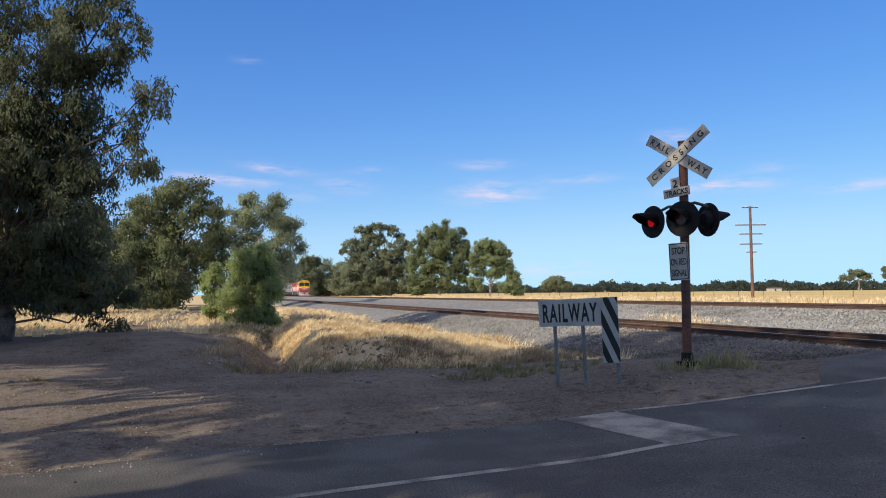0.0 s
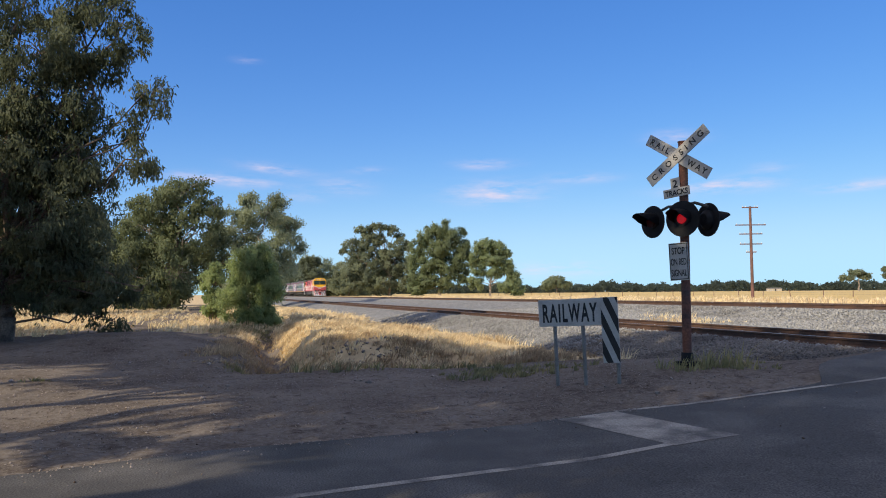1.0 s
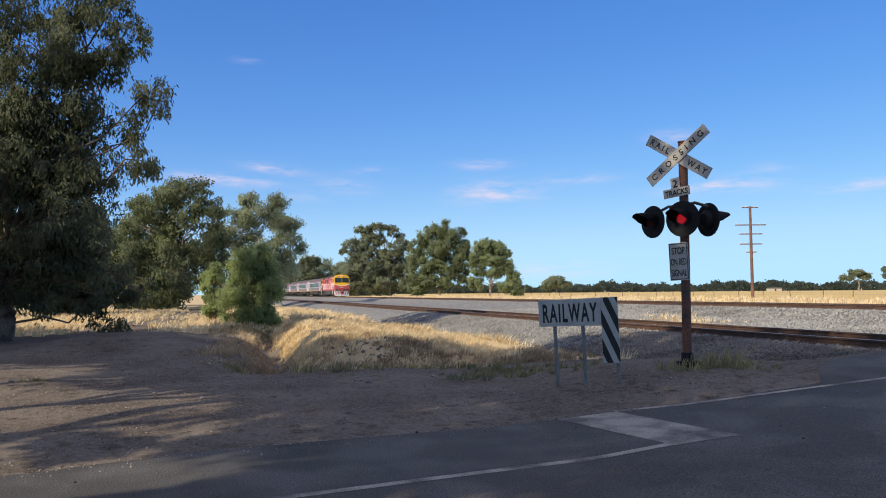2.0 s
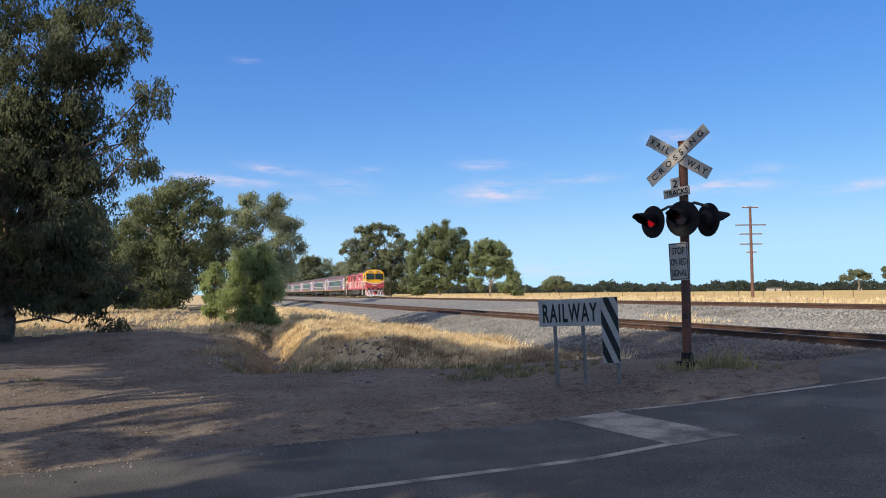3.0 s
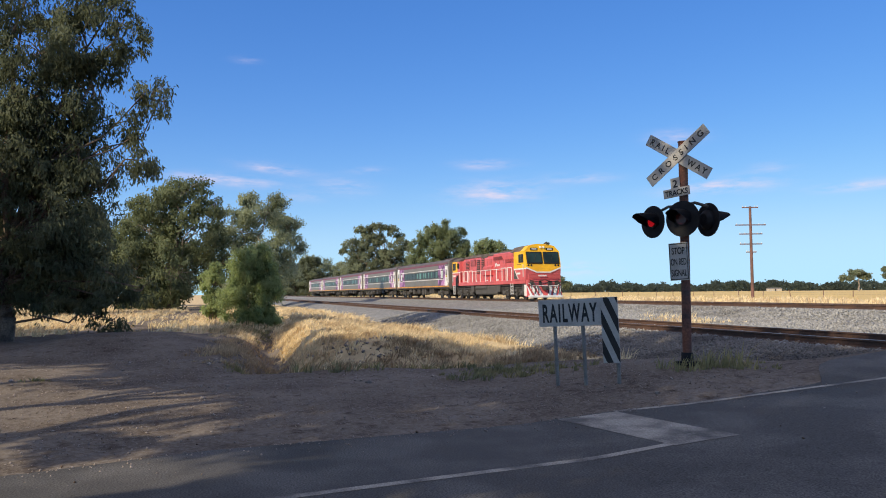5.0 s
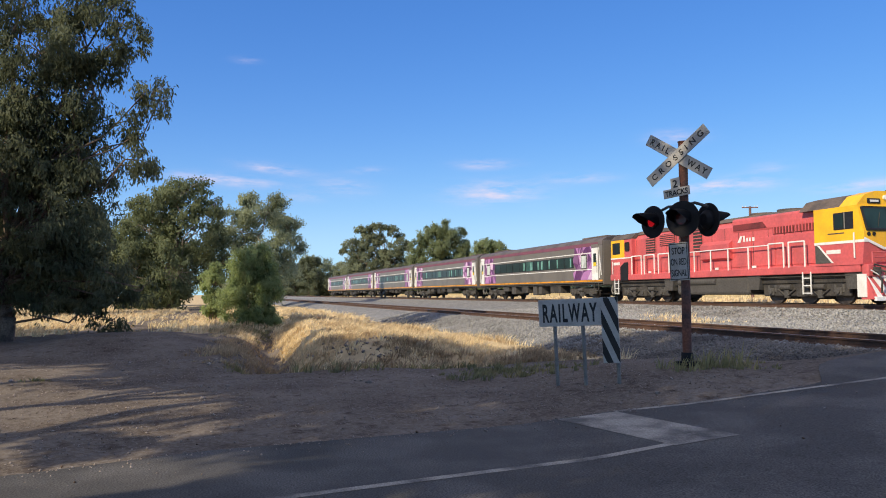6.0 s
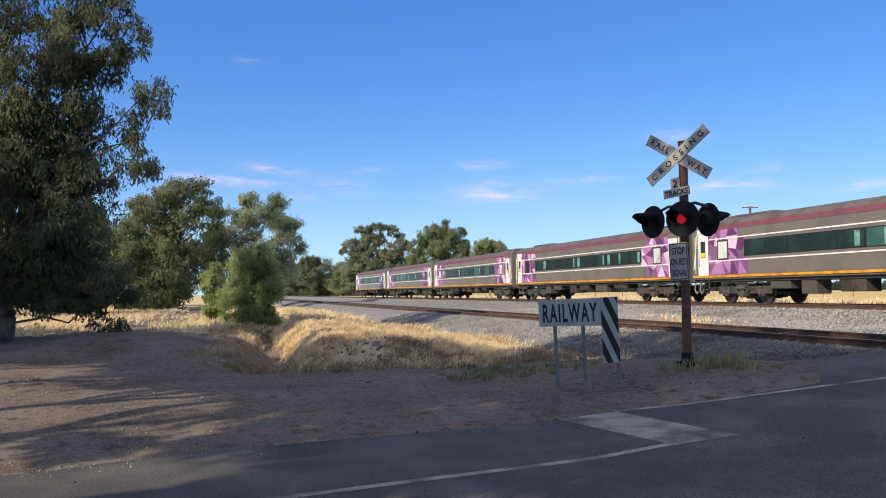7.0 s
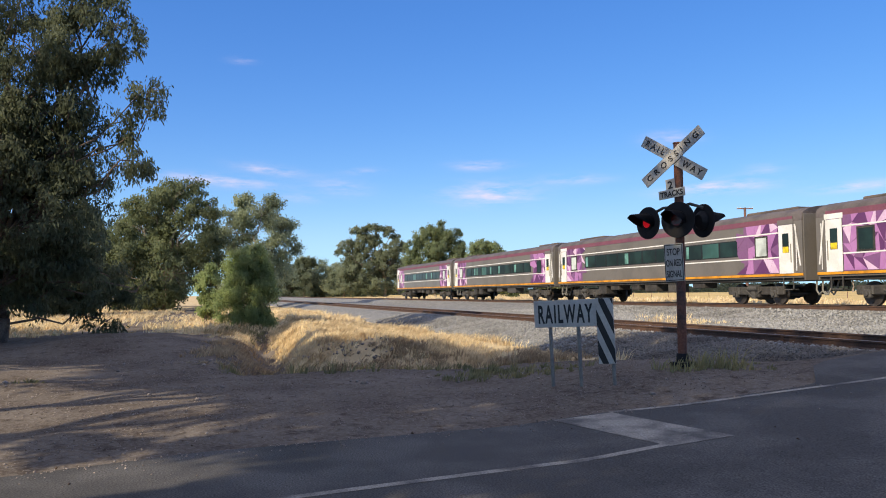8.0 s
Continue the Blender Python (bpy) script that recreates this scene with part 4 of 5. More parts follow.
def build_carriage(seed, last=False):
    rng = random.Random(seed)
    t = thing("passenger_carriage", "taupe-grey passenger carriage with purple ends and white doors" if not last else "taupe-grey end carriage of a passenger train with a purple end wall", "train carriage", group="carriages of the train")
    L = CAR_L / 2
    lo, hi = 1.12, 3.42
    # shell
    part("body", Shape().prism([(-1.41, lo), (-1.46, lo + 0.2), (-1.46, hi), (1.46, hi), (1.46, lo + 0.2), (1.41, lo)], "x", -L, L), M["train_grey"], t)
    arc = [(-1.46, hi)] + [(-1.46 * math.cos(a) if abs(math.cos(a)) < 0.985 else -1.44 * math.copysign(1, math.cos(a)), hi + 0.12 + 0.52 * math.sin(a) ** 0.8) for a in np.linspace(0.18, math.pi - 0.18, 15)] + [(1.46, hi)]
    part("roof", Shape().prism(arc, "x", -L, L), M["coach_roof"], t, "dull grey-brown curved roof", smooth=True)
    for x in (-8.2, 8.4):
        part("roof_unit", Shape().box(x - 1.6, x + 1.6, -0.55, 0.55, 3.9, 4.14, 0.06), M["roof_brown"], t, "low dark roof unit")
    for side in (-1, 1):
        part("cant_band", panel(-L + 0.5, L - 0.5, 3.42, 3.64, side, 0.012), M["train_roof"], t, "maroon band under the roof edge")
        part("stripe", panel(-L, L, 1.2, 1.3, side), M["orange"], t, "orange stripe along the sill")
        for z in (1.95, 2.98):
            part("stripe", panel(-L + 1.3, L - 1.3, z, z + 0.055, side, 0.02), M["white"], t, "thin white stripe")
        # windows: dark band with single panes
        part("window_band", panel(-7.35, 7.35, 2.12, 2.86, side, 0.006), M["sign_black"], t, "black window surround")
        for i in range(11):
            x = -7.28 + i * 1.33
            part("window", panel(x + 0.03, x + 1.24, 2.16, 2.82, side, 0.012), M["blind"] if rng.random() < 0.12 else M["tinted"], t)
            if rng.random() < 0.5:
                u = x + rng.choice((0.06, 0.8))
                part("curtain", panel(u, u + rng.uniform(0.16, 0.4), 2.2, 2.78, side, 0.014), M["curtain"], t, "pale green curtain behind glass")
            part("mullion", panel(x - 0.03, x + 0.03, 2.13, 2.85, side, 0.016), M["sign_black"], t)
        for e in (-1, 1):
            # purple ends with lilac shards
            part("purple_panel", panel(min(e * 7.7, e * (L - 0.5)), max(e * 7.7, e * (L - 0.5)), 1.32, 3.62, side, 0.005), M["purple"], t, "purple end panel of angular shapes")
            if side < 0:
                facets(t, e, L, rng)
            part("end_window_frame", panel(min(e * 8.42, e * 9.23), max(e * 8.42, e * 9.23), 2.0, 2.94, side, 0.024), M["under"], t)
            part("end_window", panel(min(e * 8.5, e * 9.15), max(e * 8.5, e * 9.15), 2.08, 2.86, side, 0.03), M["frost"] if (seed + e) % 4 else M["tinted"], t, "pale end window")
            d = part("door", panel(min(e * (L - 1.3), e * (L - 0.5)), max(e * (L - 1.3), e * (L - 0.5)), 1.3, 3.3, side, 0.03), M["white"], t, "white passenger door")
            part("door_window", panel(min(e * (L - 1.08), e * (L - 0.72)), max(e * (L - 1.08), e * (L - 0.72)), 2.15, 2.95, side, 0.036), M["tinted"], d)
            part("handle", Shape().tube((e * (L - 0.6), side * 1.51, 1.75), (e * (L - 0.6), side * 1.51, 2.5), 0.018, n=6), M["galv"], d, "steel door handle")
            part("door_seam", panel(min(e * (L - 1.32), e * (L - 1.29)), max(e * (L - 1.32), e * (L - 1.29)), 1.32, 3.3, side, 0.024), M["under"], d)
            part("notice", panel(min(e * (L - 1.06), e * (L - 0.74)), max(e * (L - 1.06), e * (L - 0.74)), 2.16, 2.4, side, 0.04), M["bright_yellow"], d, "yellow door notice")
            part("door_header", panel(min(e * (L - 1.35), e * (L - 0.45)), max(e * (L - 1.35), e * (L - 0.45)), 3.32, 3.52, side, 0.03), M["white"] if e < 0 else M["train_grey"], t)
            part("end_brace", shard([(e * (L - 0.42), 3.3), (e * (L - 0.36), 3.3), (e * (L - 0.1), 1.6), (e * (L - 0.16), 1.6)], 0.02, side), M["white"], t)
            part("grab_rail", Shape().path([(e * (L - 0.3), side * 1.5, 1.4), (e * (L - 0.3), side * 1.5, 3.2)], 0.02, 6), M["white"], t)
            part("step", Shape().box(e * (L - 0.9) - 0.3, e * (L - 0.9) + 0.3, side * 1.3 - 0.12, side * 1.3 + 0.12, 0.62, 0.66).box(e * (L - 0.9) - 0.3, e * (L - 0.9) - 0.27, side * 1.4 - 0.02, side * 1.4 + 0.02, 0.62, 1.12).box(e * (L - 0.9) + 0.27, e * (L - 0.9) + 0.3, side * 1.4 - 0.02, side * 1.4 + 0.02, 0.62, 1.12), M["grime_grey"], t)
    for e in (-1, 1):
        part("end_wall", Shape().box(e * L - 0.03, e * L + 0.03, -1.4, 1.4, 1.0, 3.7, 0.02), M["purple"] if last and e < 0 else M["train_grey"], t)
        part("gangway", Shape().box(e * (L + 0.2) - 0.24, e * (L + 0.2) + 0.24, -0.55, 0.55, 1.1, 3.4, 0.05), M["under"], t, "black concertina gangway")
        for y in (-0.75, -0.45):
            part("jumper_hose", Shape().path([(e * (L - 0.05), y, 1.05), (e * (L + 0.02), y - 0.1, 0.6), (e * (L + 0.16), y - 0.1, 0.42), (e * (L + 0.3), y - 0.1, 0.55)], 0.035, 6), M["galv"], t, "grey jumper hose")
        part("coupler", Shape().box(e * (L + 0.25) - 0.3, e * (L + 0.25) + 0.3, -0.15, 0.15, 0.75, 1.0, 0.04), M["under"], t)
        bogie(t, e * 7.9, 2, 2.5)
    part("underframe", Shape().box(-L, L, -1.3, 1.3, 1.0, 1.13), M["under"], t)
    x = -6.0
    while x < 5.0:
        w = rng.uniform(0.5, 1.7)
        part("equipment_box", Shape().box(x, x + w, -1.25, -0.5, rng.uniform(0.32, 0.75), 1.02, 0.04), M["grime_grey"] if rng.random() < 0.5 else M["under"], t)
        x += w + rng.uniform(0.3, 1.6)
    return t


def build_loco():
    t = thing("locomotive", "red and yellow diesel locomotive with sooty roof and white handrails", "locomotive")
    F, R = 9.45, -9.45
    part("underframe", Shape().box(R + 0.1, F - 0.3, -1.42, 1.42, 1.22, 1.55, 0.03), M["red"], t, "red frame sill")
    part("chassis", Shape().box(R + 0.2, F - 0.6, -1.2, 1.2, 0.85, 1.22, 0.03), M["under"], t)
    part("fuel_tank", Shape().box(-2.6, 2.9, -1.35, 1.35, 0.38, 1.2, 0.12), M["grime_grey"], t, "long dusty fuel tank")
    for x in (-6.1, 6.0):
        bogie(t, x, 3, 3.7, 0.51)
        for d in (-2.75, 2.75):
            part("sand_box", Shape().prism([(x + d - 0.42, 1.22), (x + d + 0.42, 1.22), (x + d + 0.3, 0.6), (x + d - 0.3, 0.6)], "y", -1.34, -1.0), M["grime_grey"], t, "dusty sand box")
    part("air_tank", Shape().tube((-2.4, -1.28, 1.0), (0.6, -1.28, 1.0), 0.17, n=14), M["grime_grey"], t, "long grey air reservoir", smooth=True)
    part("pipe", Shape().path([(-8.6, -1.32, 1.12), (-3.0, -1.32, 1.12), (-2.8, -1.32, 1.3), (3.2, -1.32, 1.3), (3.4, -1.32, 1.12), (8.6, -1.32, 1.12)], 0.03, 6), M["under"], t)
    part("cab_grab_rail", Shape().path([(9.0, -1.5, 1.75), (9.0, -1.5, 2.7)], 0.03, 6), M["white"], t, "white grab rail")
    part("number_shade", Shape().box(7.7, 8.5, -1.463, -1.44, 2.7, 2.74), M["grime_grey"], t)
    # long hood between the cabs
    part("hood", Shape().prism([(-1.12, 1.55), (-1.12, 3.5), (-0.8, 3.86), (0.8, 3.86), (1.12, 3.5), (1.12, 1.55)], "x", -7.0, 7.2), M["red"], t, "red engine hood")
    part("hood_roof", Shape().prism([(-0.95, 3.78), (-0.78, 3.98), (0.78, 3.98), (0.95, 3.78)], "x", -7.0, 7.0), M["roof_brown"], t, "sooty brown roof")
    for x0, x1, z0, z1 in ((-4.4, -3.0, 3.0, 3.6), (-2.6, -1.9, 2.3, 3.5), (-1.4, -0.7, 2.6, 3.6), (-5.8, -4.9, 2.7, 3.5)):
        g = part("grille", Shape().box(x0, x1, -1.16, -1.11, z0, z1), M["under"], t, "dark louvred grille")
        for i in range(6):
            z = z0 + (i + 0.5) * (z1 - z0) / 6
            part("louvre", Shape().box(x0, x1, -1.18, -1.155, z - 0.03, z + 0.02), M["red"], g)
    for x0, x1, z1 in ((-0.2, 1.3, 2.9), (1.45, 2.9, 2.9), (3.05, 4.4, 2.9), (4.5, 6.9, 2.9), (-2.8, -1.6, 2.2), (-5.6, -3.2, 2.5)):
        part("hood_door", Shape().box(x0, x1, -1.15, -1.11, 1.65, z1, 0.01), M["red"], t)
    for i in range(14):
        part("seam", Shape().box(-6.8 + i * 0.98, -6.78 + i * 0.98, -1.128, -1.118, 1.6, 3.48), M["under"], t)
    part("filter_box", Shape().prism([(-1.34, 2.1), (-1.34, 2.75), (-1.1, 2.95), (-1.1, 2.0)], "x", -0.6, 1.6), M["red"], t, "bulging red filter box")
    part("dynamic_brake_box", Shape().box(1.6, 6.95, -1.16, 1.16, 3.2, 3.86, 0.1), M["red"], t)
    for x0, x1 in ((4.3, 5.55), (5.6, 6.85)):
        g = part("radiator_grille", Shape().box(x0, x1, -1.15, -1.1, 2.98, 3.5, 0.01), M["grille_red"], t, "dark red radiator grille")
        for i in range(7):
            u = x0 + (i + 0.5) * (x1 - x0) / 7
            part("louvre", Shape().box(u - 0.025, u + 0.025, -1.17, -1.15, 3.0, 3.48), M["red"], g)
    part("intake", Shape().prism([(1.75, 3.32), (3.95, 3.32), (3.7, 3.58), (1.75, 3.58)], "y", -1.19, -1.15), M["grille_red"], t, "dark red slanted intake")
    part("hood_shoulder", Shape().box(-1.9, -0.3, -1.0, 1.0, 3.3, 3.98, 0.06), M["roof_brown"], t, "sooty exhaust housing")
    part("exhaust", Shape().box(-1.6, -0.6, -0.3, 0.3, 3.95, 4.12, 0.04), M["under"], t)
    for x in (-6.0, -4.2, 2.4, 4.2):
        part("roof_fan", Shape().tube((x, 0, 3.96), (x, 0, 4.1), 0.62, n=24), M["roof_brown"], t, smooth=True)
    # front cab
    low = [(7.0, 1.5), (9.3, 1.5), (9.42, 2.35), (7.0, 2.35)]
    part("nose", Shape().prism(low, "y", -1.45, 1.45), M["red"], t, "red lower cab front")
    part("cab", Shape().prism([(7.0, 2.35), (9.42, 2.35), (9.42, 2.75), (9.15, 3.72), (7.0, 3.72)], "y", -1.45, 1.45), M["yellow"], t, "yellow upper cab")
    part("cab_roof", Shape().prism([(-1.45, 3.72), (-1.05, 4.12), (-0.5, 4.25), (0.5, 4.25), (1.05, 4.12), (1.45, 3.72)], "x", 6.2, 8.3), M["roof_brown"], t, "sooty cab roof")
    part("cab_brow", Shape().prism([(-1.45, 3.72), (-1.05, 4.12), (-0.5, 4.27), (0.5, 4.27), (1.05, 4.12), (1.45, 3.72)], "x", 8.3, 9.12), M["yellow"], t, "yellow brow over the windscreens")
    part("stripe", Shape().box(7.0, 9.435, -1.465, 1.465, 2.32, 2.42), M["white"], t, "white band")
    part("chevron_stripe", Shape().prism([(-1.45, 2.4), (-0.6, 2.05), (0.6, 2.05), (1.45, 2.4), (1.45, 2.5), (0.55, 2.14), (-0.55, 2.14), (-1.45, 2.5)], "x", 9.40, 9.445), M["white"], t, "white chevron across the nose")
    part("chevron_field", Shape().prism([(-1.4, 2.45), (-0.55, 2.12), (0.55, 2.12), (1.4, 2.45)], "x", 9.39, 9.436), M["yellow"], t)
    part("side_slash", Shape().prism([(7.03, 2.3), (7.15, 2.3), (7.85, 1.6), (7.03, 1.6)], "y", -1.46, -1.44), M["grime_grey"], t, "grey slanting side panel")
    part("side_slash_line", Shape().prism([(7.15, 2.3), (7.25, 2.3), (7.95, 1.6), (7.85, 1.6)], "y", -1.463, -1.44), M["white"], t)
    slope = Matrix.Translation((9.30, 0, 3.22)) @ Matrix.Rotation(math.atan2(-0.27, 0.97), 4, "Y")
    for y in (-0.7, 0.7):
        w = part("windscreen", Shape().box(-0.02, 0.03, y - 0.65, y + 0.65, -0.5, 0.46, 0.05), M["sign_black"], t, "dark windscreen", m=slope)
        part("glass", Shape().box(0.028, 0.036, y - 0.57, y + 0.57, -0.4, 0.37), M["tinted"], w)
        part("wiper", Shape().tube((0.045, y - 0.1, -0.36), (0.045, y + 0.15, 0.2), 0.012, n=6), M["under"], w)
        part("number_box", Shape().box(9.08, 9.16, y * 0.93 - 0.3, y * 0.93 + 0.3, 3.78, 3.98, 0.03), M["sign_black"], t, "dark number box with a pale bar")
        part("number_bar", Shape().box(9.155, 9.17, y * 0.93 - 0.2, y * 0.93 + 0.2, 3.84, 3.92), M["white"], t)
        for d in (-0.12, 0.12):
            part("marker_light", Shape().tube((9.40, y * 1.6 + d, 2.62), (9.445, y * 1.6 + d, 2.62), 0.075, n=14), M["lamp_black"], t)
    for y in (-0.13, 0.13):
        part("headlight", Shape().tube((9.05, y, 4.02), (9.2, y, 4.02), 0.085, n=16), M["headlight"], t, "lit round headlight")
    part("horn", Shape().tube((8.7, 0.4, 4.34), (9.2, 0.4, 4.36), 0.03, 0.09, 10).tube((8.7, 0.6, 4.3), (9.15, 0.6, 4.32), 0.03, 0.09, 10), M["grime_grey"], t)
    sw = part("side_window", Shape().box(8.0, 8.95, -1.47, -1.44, 2.85, 3.5, 0.01), M["sign_black"], t, "black framed cab side window")
    part("glass", Shape().box(8.08, 8.48, -1.48, -1.465, 2.92, 3.43), M["tinted"], sw)
    part("sash", Shape().box(8.53, 8.57, -1.485, -1.465, 2.87, 3.48), M["galv"], sw)
    part("number_bar", Shape().box(7.6, 8.3, -1.462, -1.44, 1.95, 2.1), M["white"], t, "pale bar")
    # rear cab
    part("rear_cab_lower", Shape().prism([(-9.25, 1.45), (-7.0, 1.45), (-7.0, 2.5), (-9.25, 2.5)], "y", -1.4, 1.4), M["red"], t)
    # no recess is cut: a flat black panel imitates the stairwell's shade
    part("stair_shade_panel", Shape().box(-8.15, -7.3, -1.44, -1.38, 1.2, 2.0).prism([(-8.15, 2.0), (-7.3, 2.0), (-7.3, 2.25), (-7.7, 2.25)], "y", -1.43, -1.38), M["lamp_black"], t, "black panel standing in for the shaded stairwell recess")
    part("rear_cab", Shape().box(-9.25, -7.75, -1.4, 1.4, 2.5, 3.6, 0.02), M["yellow"], t, "yellow rear cab")
    part("rear_cab_red", Shape().box(-7.75, -6.95, -1.38, 1.38, 2.5, 3.6, 0.02), M["red"], t)
    part("rear_roof", Shape().prism([(-1.42, 3.58), (-1.1, 3.86), (-0.6, 3.98), (0.6, 3.98), (1.1, 3.86), (1.42, 3.58)], "x", -9.3, -6.95), M["roof_brown"], t, "sooty roof")
    part("cab_line", Shape().box(-9.26, -6.95, -1.415, -1.38, 2.47, 2.54), M["white"], t)
    rw = part("rear_window", Shape().box(-9.05, -8.2, -1.42, -1.39, 2.75, 3.42, 0.01), M["sign_black"], t, "dark cab window")
    part("glass", Shape().box(-8.6, -8.26, -1.43, -1.415, 2.8, 3.36), M["tinted"], rw)
    part("rear_window", Shape().box(-7.6, -7.15, -1.4, -1.37, 2.9, 3.4, 0.08), M["sign_black"], t)
    part("grab_rail", Shape().path([(-9.0, -1.45, 1.6), (-9.0, -1.45, 2.35)], 0.025, 6), M["white"], t)
    part("number_bar", Shape().box(-8.95, -8.25, -1.415, -1.39, 2.12, 2.28), M["white"], t, "pale bar")
    part("logo_shape", Shape().prism([(2.0, 2.75), (2.2, 2.75), (2.35, 3.05), (2.2, 3.05)], "y", -1.17, -1.155).box(2.4, 2.5, -1.17, -1.155, 2.78, 3.05).box(2.6, 2.72, -1.17, -1.155, 2.78, 2.95).box(2.8, 2.9, -1.17, -1.155, 2.78, 2.95).box(3.0, 3.15, -1.17, -1.155, 2.78, 2.95), M["white"], t, "white slanting shapes")
    # walkway rails
    def hoop(x0, x1, zt):
        part("handrail", Shape().path([(x0, -1.4, 1.5), (x0, -1.4, zt), (x1, -1.4, zt), (x1, -1.4, 1.5)], 0.035, 6), M["white"], t, "white handrail")
    for x0, x1 in ((-6.9, -5.9), (-5.6, -4.6), (-4.2, -3.2), (4.3, 5.2), (5.5, 6.4)):
        hoop(x0, x1, 2.55)
    part("handrail", Shape().path([(-3.2, -1.4, 2.5), (4.3, -1.4, 2.5)], 0.025, 6), M["white"], t, "white handrail")
    for x in (-2.2, -1.0, 0.3, 1.6, 3.0):
        part("stanchion", Shape().tube((x, -1.4, 1.5), (x, -1.4, 2.5), 0.035, n=6), M["white"], t)
    for x in (-5.0, -2.0, 0.8, 3.4):
        part("side_lamp", Shape().box(x - 0.12, x + 0.12, -1.45, -1.41, 1.56, 1.66), M["white"], t)
    for x in (-8.6, 6.5):
        l = Shape()
        for d in (-0.22, 0.22):
            l.box(x + d - 0.02, x + d + 0.02, -1.45, -1.41, 0.4, 1.3)
        for z in (0.45, 0.75, 1.05):
            l.box(x - 0.2, x + 0.2, -1.45, -1.35, z - 0.02, z + 0.02)
        part("ladder", l, M["white"], t, "white step ladder")
    # plough, buffer beam and hoses
    part("buffer_beam", Shape().box(9.2, 9.5, -1.4, 1.4, 1.05, 1.5, 0.04), M["red"], t)
    p = part("pilot", Shape().prism([(9.15, 0.22), (9.75, 0.22), (9.4, 1.08), (9.15, 1.08)], "y", -1.4, 1.4), M["red"], t, "red and white striped pilot")
    # slanting white bands, falling towards the middle from both sides
    for s in (-1, 1):
        for i in range(3):
            lo, hi = s * (0.12 + i * 0.44), s * (0.5 + i * 0.44)
            top = lambda v: max(-1.4, min(1.4, v + s * 0.38))
            g = Shape()
            q = [g.bm.verts.new((x, y, z)) for x, y, z in ((9.79, lo, 0.22), (9.79, lo + s * 0.26, 0.22), (9.425, top(lo + s * 0.26), 1.08), (9.425, top(lo), 1.08))]
            r = [g.bm.verts.new((v.co.x + 0.012, v.co.y, v.co.z)) for v in q]
            g.bm.faces.new(q), g.bm.faces.new(r)
            for k in range(4):
                g.bm.faces.new((q[k], q[(k + 1) % 4], r[(k + 1) % 4], r[k]))
            bmesh.ops.recalc_face_normals(g.bm, faces=g.bm.faces[:])
            part("stripe", g, M["white"], p)
    part("pilot_side", Shape().box(9.0, 9.42, -1.43, -1.4, 0.3, 1.15), M["white"], p, "white side plate")
    part("pilot_edge", Shape().box(9.7, 9.82, -1.4, 1.4, 0.16, 0.32, 0.02), M["white"], p)
    part("coupler", Shape().box(9.4, 10.1, -0.16, 0.16, 0.72, 1.0, 0.05), M["under"], t)
    part("front_handrail", Shape().path([(9.6, -1.3, 1.55), (9.6, -1.3, 1.95), (9.6, 1.3, 1.95), (9.6, 1.3, 1.55)], 0.025, 6).path([(9.6, -1.3, 1.75), (9.6, 1.3, 1.75)], 0.02, 6), M["red"], t)
    for y, w in ((-1.05, 0.3), (-0.35, 0.22), (0.45, 0.3), (1.05, 0.36)):
        part("jumper_box", Shape().box(9.48, 9.62, y - w / 2, y + w / 2, 1.12, 1.4, 0.03), M["under"], t, "dark jumper socket box")
    for y in (-1.2, -0.9, 0.25, 1.15, 1.3):
        part("hose", Shape().path([(9.55, y, 1.3), (9.78, y, 1.22), (9.86, y * 0.97, 0.85), (9.8, y * 0.95, 0.45)], 0.035, 6), M["under"], t)
    part("chain", Shape().path([(9.62, -1.25, 1.5), (9.66, -0.7, 1.38), (9.66, 0.0, 1.5), (9.66, 0.7, 1.36), (9.62, 1.25, 1.5)], 0.03, 6), M["under"], t)
    part("uncoupling_bar", Shape().path([(9.6, -1.38, 1.28), (9.68, -1.0, 1.05), (9.68, 1.0, 1.05), (9.6, 1.38, 1.28)], 0.025, 6), M["white"], t, "white uncoupling bar")
    part("nose_bar", Shape().box(9.36, 9.43, -0.4, 0.25, 1.78, 1.88), M["white"], t, "pale bar")
    for y in (-0.6, 0.6, 0.9):
        part("hose", Shape().path([(9.5, y, 1.1), (9.86, y * 1.05, 0.8), (9.84, y, 0.5)], 0.03, 6), M["under"], t)
    return t


# ---- the place ----
build_ground()
build_road_marks()
build_track(NEAR_Y, NEAR_Z, -110, "rusty broad-gauge railway track on grey ballast")
build_track(FAR_Y, FAR_Z, -110, "raised railway track carrying the train on grey ballast")
signal, rotors = build_signal()
build_railway_sign()


def build_fence():
    t = thing("wire_fence", "old wire fence with thin timber posts along the paddock", "fence", Matrix.Translation((0, 75, 0.6)))
    rng = random.Random(9)
    post = Shape().tube((0, 0, -0.2), (0, 0, 0.95), 0.05, 0.04, 7).mesh("post", M["pole_wood"])
    for i in range(36):
        part("post", post, None, t, m=pose(-20 - i * 5.5 + rng.uniform(-0.5, 0.5), rng.uniform(-0.1, 0.1), rng.uniform(-0.15, 0.1), rng.uniform(-4, 4), rng.uniform(-4, 4), 0))
    for z in (0.3, 0.6, 0.85):
        part("wire", Shape().tube((-205, 0, z), (-18, 0, z), 0.006, n=4), M["galv"], t)


